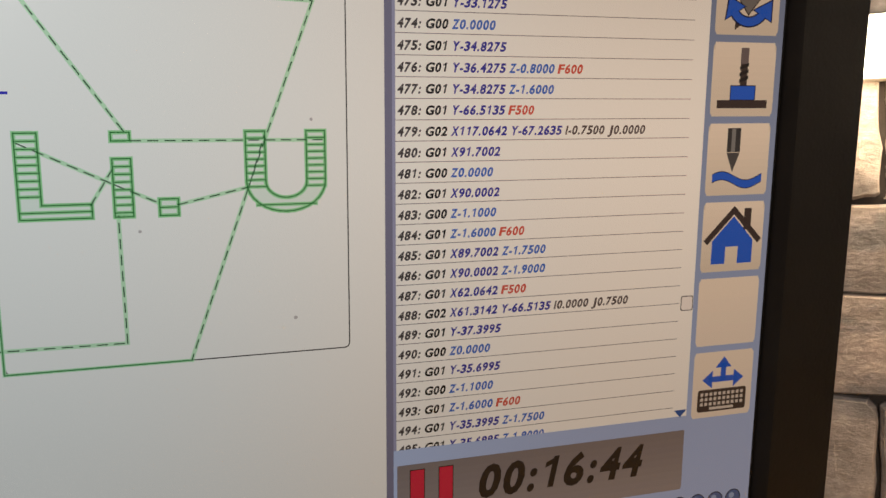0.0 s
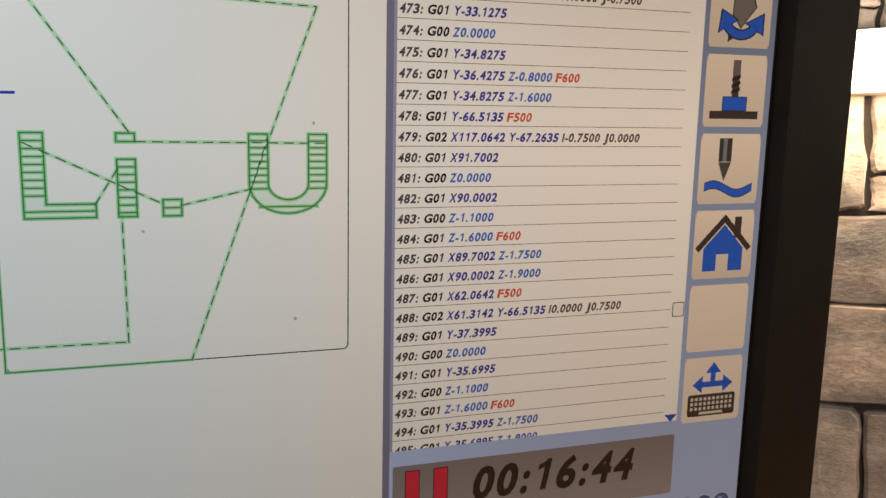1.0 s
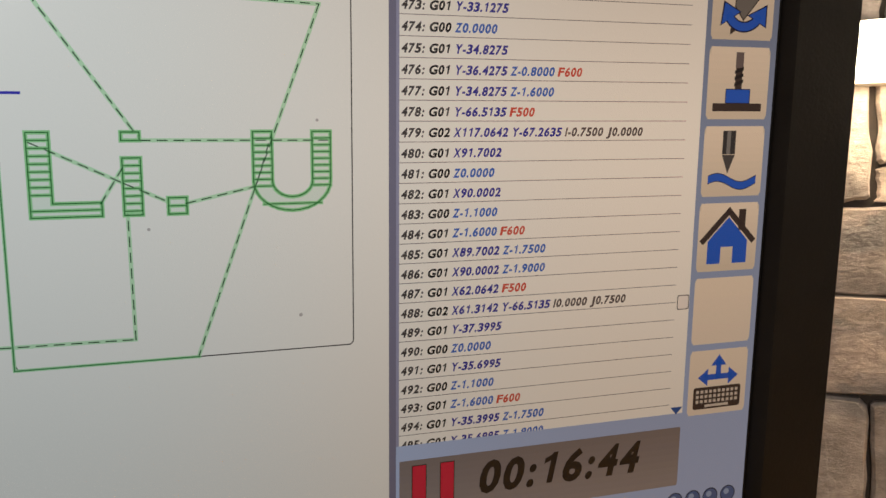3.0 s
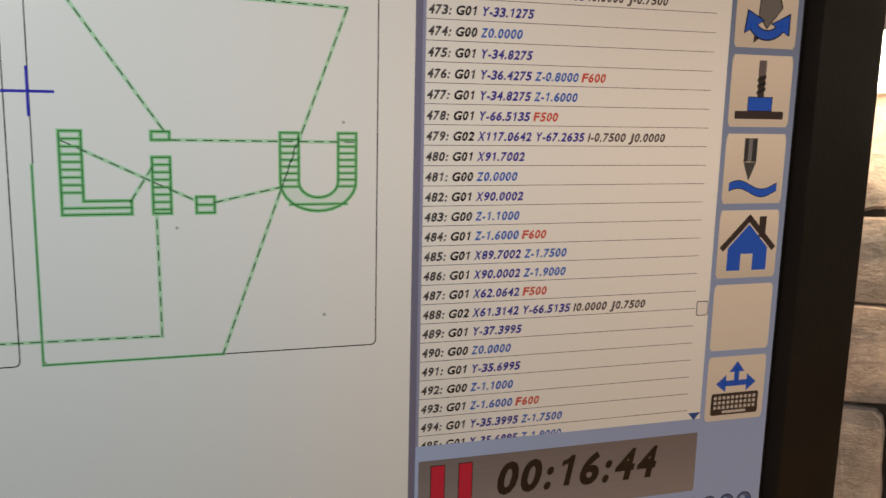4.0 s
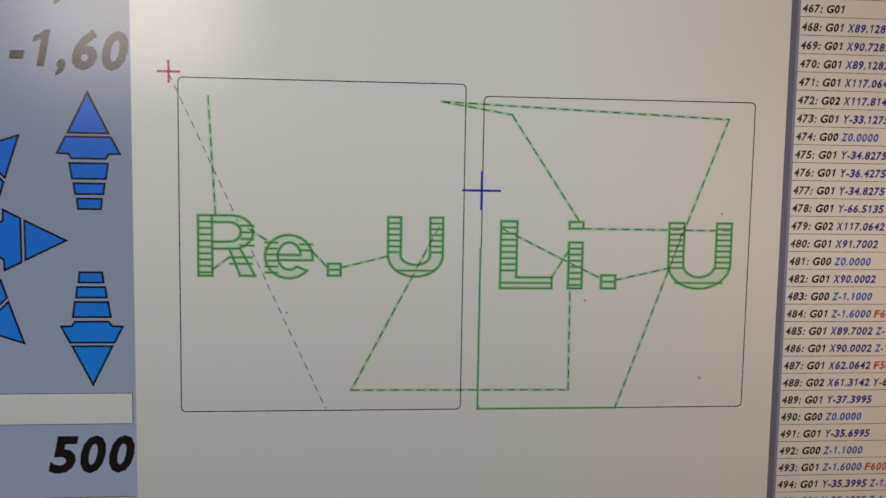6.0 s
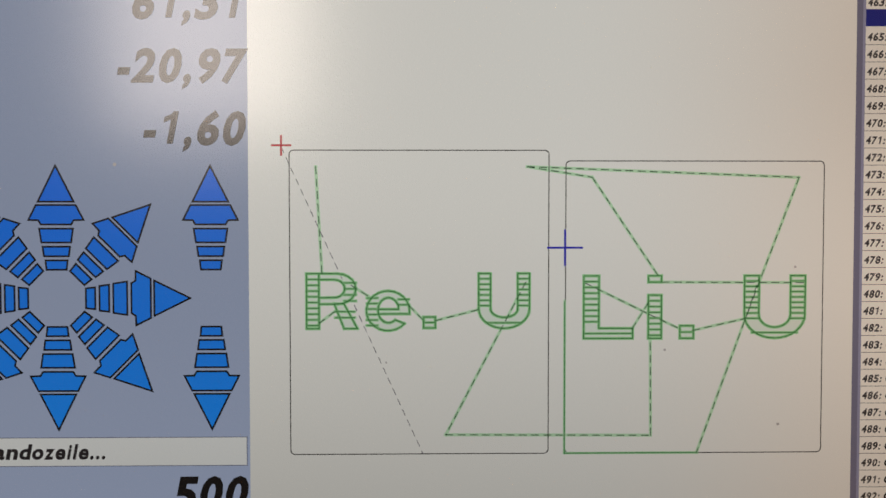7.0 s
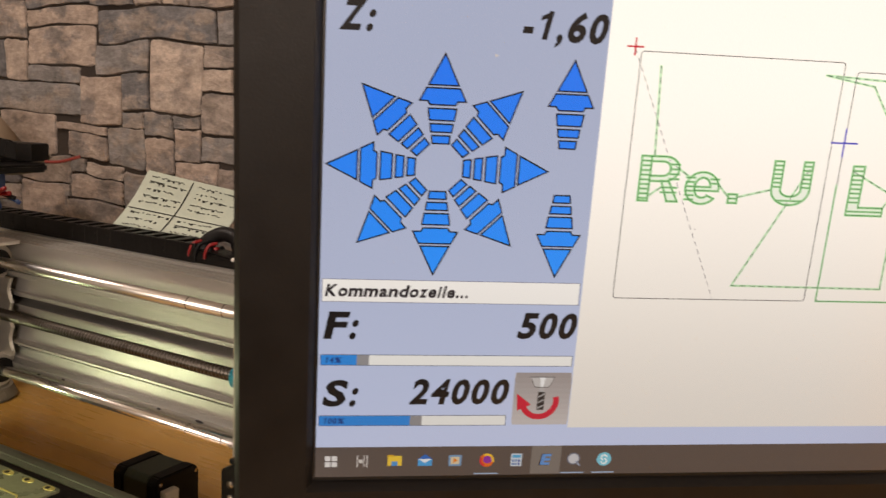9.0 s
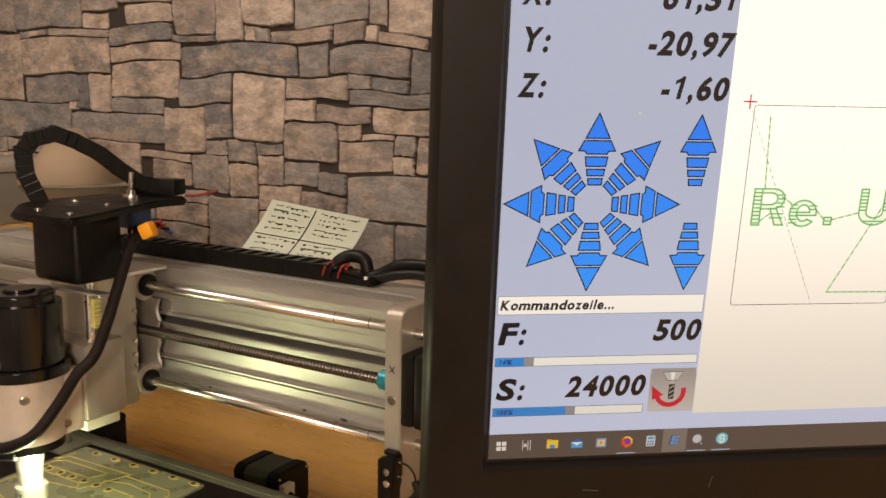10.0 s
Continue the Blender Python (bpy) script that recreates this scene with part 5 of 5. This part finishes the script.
def stone_material(name, joined, stops, vein):
    m = bpy.data.materials.new(name)
    m.use_nodes = True
    nt = m.node_tree
    b, ln, nd = nt.nodes["Principled BSDF"], nt.links.new, nt.nodes.new
    b.inputs["Roughness"].default_value, b.inputs["Specular IOR Level"].default_value = 0.85, 0.25
    if joined:
        src = nd("ShaderNodeNewGeometry").outputs["Random Per Island"]
    else:
        src = nd("ShaderNodeObjectInfo").outputs["Random"]
    ramp = nd("ShaderNodeValToRGB")
    for k, (pos, c) in enumerate(stops):
        e = ramp.color_ramp.elements[k] if k < 2 else ramp.color_ramp.elements.new(pos)
        e.position, e.color = pos, srgb(*c)
    ramp.color_ramp.interpolation = "CONSTANT"
    ln(src, ramp.inputs[0])
    co, mp, shift = nd("ShaderNodeTexCoord"), nd("ShaderNodeMapping"), nd("ShaderNodeVectorMath")
    ln(co.outputs["Object"], mp.inputs[0])
    mp.inputs["Scale"].default_value = (0.8, 1, 1.4)
    shift.operation = "ADD"
    ln(mp.outputs[0], shift.inputs[0])
    comb, mul = nd("ShaderNodeCombineXYZ"), nd("ShaderNodeMath")
    mul.operation, mul.inputs[1].default_value = "MULTIPLY", 9.0
    ln(src, mul.inputs[0]), ln(mul.outputs[0], comb.inputs[0]), ln(mul.outputs[0], comb.inputs[2]), ln(comb.outputs[0], shift.inputs[1])
    big, fine, patch = nd("ShaderNodeTexNoise"), nd("ShaderNodeTexNoise"), nd("ShaderNodeTexNoise")
    for node, sc, det in ((big, 34, 10), (fine, 170, 8), (patch, 16, 6)):
        node.inputs["Scale"].default_value, node.inputs["Detail"].default_value, node.inputs["Roughness"].default_value = sc, det, 0.65
        ln(shift.outputs[0], node.inputs["Vector"])
    m1, m2, mm = nd("ShaderNodeMapRange"), nd("ShaderNodeMapRange"), nd("ShaderNodeMath")
    for node, src2, lo, hi in ((m1, big, 0.62, 1.32), (m2, fine, 0.80, 1.20)):
        node.inputs["From Min"].default_value, node.inputs["From Max"].default_value = 0.32, 0.68
        node.inputs["To Min"].default_value, node.inputs["To Max"].default_value = lo, hi
        ln(src2.outputs["Fac"], node.inputs[0])
    mm.operation = "MULTIPLY"
    ln(m1.outputs[0], mm.inputs[0]), ln(m2.outputs[0], mm.inputs[1])
    mixc = nd("ShaderNodeMix")
    mixc.data_type = "RGBA"
    rg = [s for s in mixc.inputs if s.type == "RGBA"]
    pr = nd("ShaderNodeMapRange")
    pr.inputs["From Min"].default_value, pr.inputs["From Max"].default_value, pr.inputs["To Max"].default_value = 0.5, 0.58, 0.85
    ln(patch.outputs["Fac"], pr.inputs[0]), ln(pr.outputs[0], mixc.inputs[0])
    ln(ramp.outputs[0], rg[0])
    rg[1].default_value = srgb(*vein)
    sc = nd("ShaderNodeVectorMath")
    sc.operation = "SCALE"
    ln([s for s in mixc.outputs if s.type == "RGBA"][0], sc.inputs[0]), ln(mm.outputs[0], sc.inputs["Scale"])
    ln(sc.outputs[0], b.inputs["Base Color"])
    bump, bump2 = nd("ShaderNodeBump"), nd("ShaderNodeBump")
    bump.inputs["Strength"].default_value, bump.inputs["Distance"].default_value = 0.75, 0.005
    bump2.inputs["Strength"].default_value, bump2.inputs["Distance"].default_value = 0.6, 0.0015
    ln(big.outputs["Fac"], bump.inputs["Height"]), ln(fine.outputs["Fac"], bump2.inputs["Height"])
    ln(bump.outputs[0], bump2.inputs["Normal"]), ln(bump2.outputs[0], b.inputs["Normal"])
    return m


GREYS = ((0.0, (112, 111, 113)), (0.25, (132, 129, 128)), (0.5, (121, 119, 119)), (0.75, (142, 137, 134)))
TANS = ((0.0, (162, 148, 138)), (0.25, (146, 135, 128)), (0.5, (168, 153, 142)), (0.75, (154, 143, 135)))
PALES = ((0.0, (178, 164, 153)), (0.25, (168, 156, 147)), (0.5, (181, 168, 158)), (0.75, (172, 158, 147)))
TONES = {"g": stone_material("grey_stone", False, GREYS, (152, 141, 132)), "t": stone_material("tan_stone", False, TANS, (122, 117, 115)), "p": stone_material("pale_stone", False, PALES, (146, 137, 131))}
stone_rest = stone_material("mixed_stone", True, ((0.0, (116, 112, 111)), (0.2, (138, 131, 126)), (0.4, (160, 147, 137)), (0.58, (125, 120, 117)), (0.74, (178, 165, 154)), (0.9, (147, 135, 126))), (124, 119, 116))
rng = random.Random(23)


def split(quad, out):
    """Cuts a four-sided field into stones with slanting joints of uneven size."""
    a, b, c, d = quad   # lower left, lower right, upper right, upper left
    w, h = ((b - a).length + (c - d).length) / 2, ((d - a).length + (c - b).length) / 2
    if w * h < rng.choice((0.0012, 0.0040, 0.007, 0.010)) and w < 4.2 * h and h < 1.3 * w and w < 0.20 or w * h < 0.0007:
        out.append(quad)
        return
    f = rng.uniform(0.24, 0.76)
    g = min(0.8, max(0.2, f + rng.uniform(-0.12, 0.12)))
    if w > h * rng.uniform(1.3, 2.7):
        p, q = a.lerp(b, f), d.lerp(c, g)
        split((a, p, q, d), out), split((p, b, c, q), out)
    else:
        p, q = a.lerp(d, f), b.lerp(c, g)
        split((a, b, q, p), out), split((p, q, c, d), out)


def warp(v):
    """Joints wander: a slow and a quick drift, the same for neighbouring stones."""
    p, q = Vector((v.x * 8.5, v.y * 8.5, 3.1)), Vector((v.x * 27, v.y * 27, 7.7))
    if v.x > 0.3:   # straighter courses at that end
        return Vector((v.x + 0.0015 * noise.noise(q), v.y + 0.0015 * noise.noise(q + Vector((5.2, 8.8, 0)))))
    return Vector((v.x + 0.007 * noise.noise(p) + 0.003 * noise.noise(q), v.y + 0.009 * noise.noise(p + Vector((9.1, 4.3, 0))) + 0.003 * noise.noise(q + Vector((5.2, 8.8, 0)))))


fields = []
x = -1.60
while x < 1.5:
    z = -0.42
    while z < 0.75:
        split((Vector((x, z)), Vector((x + 0.31, z)), Vector((x + 0.31, z + 0.39)), Vector((x, z + 0.39))), fields)
        z += 0.39
    x += 0.31


def stone(quad, verts, faces, centre):
    """One stone: a wobbly rounded outline, a chamfer and a slightly domed face."""
    a, b, c, d = quad
    mid, k, n = (a + b + c + d) / 4, len(verts), 0
    gap = rng.uniform(-0.0004, 0.0008)
    deep, round_ = rng.uniform(0.0022, 0.0060), rng.uniform(0.01, 0.07)
    ring_ = []
    sides = ((a, b), (b, c), (c, d), (d, a))
    for p, q in sides:
        for t in (round_, 0.16, 0.3, 0.43, 0.57, 0.7, 0.84, 1 - round_):
            v = p.lerp(q, t)
            inward = (mid - v).normalized()
            ring_.append(warp(v + inward * (gap + rng.uniform(-0.0009, 0.0013))))
    mid = sum(ring_, Vector((0, 0))) / len(ring_)
    n = len(ring_)
    for s, f, y in ((1.0, 0, 0.0), (0.994, 1, deep * 0.55), (0.945, 1, deep), (0.5, 1, deep * rng.uniform(1.0, 1.15))):
        for v in ring_:
            w = mid + (v - mid) * s
            verts.append((w.x - centre.x, -y + (rng.uniform(-0.0003, 0.0003) if s < 0.94 else 0), w.y - centre.y))
    for r in range(3):
        for i in range(n):
            p, q = k + r * n + i, k + r * n + (i + 1) % n
            faces.append((p, q, q + n, p + n))
    faces.append(tuple(k + 3 * n + i for i in range(n)))


# the stones in plain sight, course by course: centre and size in millimetres, and their tones
COURSE_A = ((-910, 243, 159, 34), (-675, 230, 82, 34), (-596, 225, 72, 43), (-521, 222, 40, 53), (-454, 236, 85, 47), (-354, 222, 114, 29), (-283, 224, 31, 44), (-232, 222, 70, 60), (-786, 259, 75, 29), (-799, 228, 54, 26), (-1023, 244, 56, 53), (-693, 261, 107, 21))
COURSE_B = ((-704, 211, 133, 32), (-872, 183, 209, 60), (-602, 199, 74, 9), (-490, 205, 17, 20), (-468, 201, 23, 16), (-403, 198, 98, 19), (-321, 199, 43, 13), (-291, 192, 16, 19), (-253, 188, 53, 22), (-840, 213, 109, 20))
COURSE_C = ((-696, 183, 143, 24), (-698, 143, 144, 55), (-516, 168, 212, 50), (-382, 170, 51, 34), (-293, 168, 120, 50), (-215, 154, 37, 48))
COURSE_D = ((-1046, 168, 110, 98), (-904, 134, 112, 42), (-833, 132, 29, 40), (-791, 124, 50, 45), (-574, 124, 108, 35), (-473, 102, 93, 76), (-372, 133, 101, 40), (-304, 142, 32, 17), (-257, 120, 116, 25), (-260, 138, 50, 9))
COURSE_E = ((-712, 104, 99, 30), (-978, 86, 216, 43), (-760, 70, 214, 62), (-616, 75, 88, 65), (-547, 84, 52, 47), (-403, 107, 43, 30), (-333, 96, 89, 38), (-243, 93, 88, 38))
COURSE_F = ((-389, 64, 96, 64), (-298, 48, 90, 52), (-323, 84, 35, 16), (-274, 71, 45, 16), (-238, 61, 26, 25), (-200, 48, 43, 49), (-554, 50, 40, 21), (-505, 48, 55, 27), (-456, 51, 45, 15), (-656, 36, 101, 14), (-764, 30, 108, 69))
COURSE_G = ((-565, 18, 72, 53), (-503, 9, 49, 49), (-454, 29, 42, 39), (-401, 23, 57, 42), (-351, 16, 43, 35), (-238, 37, 32, 23), (-635, 20, 65, 22), (-264, 2, 125, 59), (-439, -11, 74, 41), (-363, -12, 73, 27))
COURSE_H = ((-625, -44, 105, 30), (-600, -20, 66, 18), (-526, -46, 101, 69), (-220, -61, 63, 37), (-634, -88, 109, 51), (-433, -53, 73, 39), (-362, -49, 62, 42), (-291, -55, 73, 46), (-725, -25, 89, 34), (-732, -73, 81, 56))
COURSE_R = ((554, 60, 23, 43), (591, 75, 48, 37), (590, 45, 44, 18), (575, 12, 130, 45), (585, -37, 140, 50), (536, -97, 60, 60), (594, -97, 52, 60))
laid = []   # x0, x1, z0, z1, tone
for course, tones in ((COURSE_A, "gptppggpgptg"), (COURSE_B, "gtgpgttptt"), (COURSE_C, "ttgggg"), (COURSE_D, "tggpgptggg"), (COURSE_E, "gggtgptt"), (COURSE_F, "tttpgtgggtt"), (COURSE_G, "gttggptgtt"), (COURSE_H, "tpggtttgtt"), (COURSE_R, "pptttt" "t")):
    for (cx, cz, w, h), tone in zip(course, tones):
        laid.append([(cx - w / 2) / 1000, (cx + w / 2) / 1000, (cz - h / 2) / 1000, (cz + h / 2) / 1000, tone])
for _ in range(4):   # neighbours that overlap give way to each other
    for n, a in enumerate(laid):
        for b in laid[:n]:
            ox, oz = min(a[1], b[1]) - max(a[0], b[0]), min(a[3], b[3]) - max(a[2], b[2])
            if ox > 0.0005 and oz > 0.0005:
                k, o = (0, ox) if ox < oz else (2, oz)
                lo, hi = (a, b) if a[k] + a[k + 1] < b[k] + b[k + 1] else (b, a)
                lo[k + 1] -= o / 2
                hi[k] += o / 2
laid = [r for r in laid if r[1] - r[0] > 0.006 and r[3] - r[2] > 0.005]


def clear(x0, x1, z0, z1, others, slack=0.0):
    return all(x1 - slack <= r[0] or x0 + slack >= r[1] or z1 - slack <= r[2] or z0 + slack >= r[3] for r in others)


for step in range(16):   # each grows until it meets its neighbours
    for r in laid:
        near = [o for o in laid if o is not r and o[0] < r[1] + 0.01 and o[1] > r[0] - 0.01 and o[2] < r[3] + 0.01 and o[3] > r[2] - 0.01]
        for k, s in ((0, -1), (1, 1), (2, -1), (3, 1)):
            t = r[:4]
            t[k] += s * 0.001
            if clear(*t, near):
                r[k] = t[k]

kept = []
for quad in fields:
    xs, zs = [v.x for v in quad], [v.y for v in quad]
    if clear(min(xs), max(xs), min(zs), max(zs), laid, 0.004):
        kept.append(quad)
busy = laid + [[min(v.x for v in q), max(v.x for v in q), min(v.y for v in q), max(v.y for v in q), "g"] for q in kept if -1.4 < q[0].x < 0.9]
fill = []
for _ in range(2600):   # small stones pinned into the gaps
    x, z = (rng.uniform(-1.24, -0.08), rng.uniform(-0.20, 0.40)) if rng.random() < 0.85 else (rng.uniform(0.42, 0.72), rng.uniform(-0.20, 0.20))
    near = [r for r in busy if r[0] < x + 0.1 and r[1] > x - 0.1 and r[2] < z + 0.07 and r[3] > z - 0.07]
    if not clear(x - 0.003, x + 0.003, z - 0.003, z + 0.003, near):
        continue
    r = [x - 0.003, x + 0.003, z - 0.003, z + 0.003, rng.choice("ggttp")]
    room, most = [True] * 4, (rng.uniform(0.03, 0.10), rng.uniform(0.02, 0.05))
    while any(room):
        for k, (dx0, dx1, dz0, dz1) in enumerate(((-1, 0, 0, 0), (0, 1, 0, 0), (0, 0, -1, 0), (0, 0, 0, 1))):
            if room[k]:
                t = [r[0] + dx0 * 0.0015, r[1] + dx1 * 0.0015, r[2] + dz0 * 0.0015, r[3] + dz1 * 0.0015]
                room[k] = clear(*t, near) and t[1] - t[0] < most[0] and t[3] - t[2] < most[1]
                if room[k]:
                    r[:4] = t
    if r[1] - r[0] > 0.007 and r[3] - r[2] > 0.006:
        fill.append(r)
        busy.append(r)
todo = [(q, rng.choice("ggttp")) for q in kept]
for x0, x1, z0, z1, tone in laid + fill:
    j = min(0.0016, 0.05 * min(x1 - x0, z1 - z0))
    todo.append(((Vector((x0 + rng.uniform(0, j), z0 + rng.uniform(0, j))), Vector((x1 - rng.uniform(0, j), z0 + rng.uniform(0, j))), Vector((x1 - rng.uniform(0, j), z1 - rng.uniform(0, j))), Vector((x0 + rng.uniform(0, j), z1 - rng.uniform(0, j)))), tone))
rest_v, rest_f, own = [], [], 0
for quad, tone in todo[::-1]:
    mid = (quad[0] + quad[1] + quad[2] + quad[3]) / 4
    near = (-1.06 < mid.x < -0.17 and -0.12 < mid.y < 0.30) or (0.50 < mid.x < 0.64 and -0.15 < mid.y < 0.16)
    if near and own < 300:
        v, f = [], []
        stone(quad, v, f, mid)
        me = bpy.data.meshes.new("stone")
        me.from_pydata(v, [], f)
        me.materials.append(TONES[tone])
        ob = new("stone", me)
        ob.parent, ob.matrix_basis = wall_north, pose(mid.x, WALL_Y, mid.y)
        own += 1
    else:
        stone(quad, rest_v, rest_f, Vector((0, 0)))
me = bpy.data.meshes.new("stone_facing")
me.from_pydata(rest_v, [], rest_f)
me.materials.append(stone_rest)
ob = new("stone_facing", me)
ob.parent, ob.matrix_basis = wall_north, pose(0, WALL_Y, 0)
tagged(ob, "dry stacked grey and tan stones", kind="stuff")
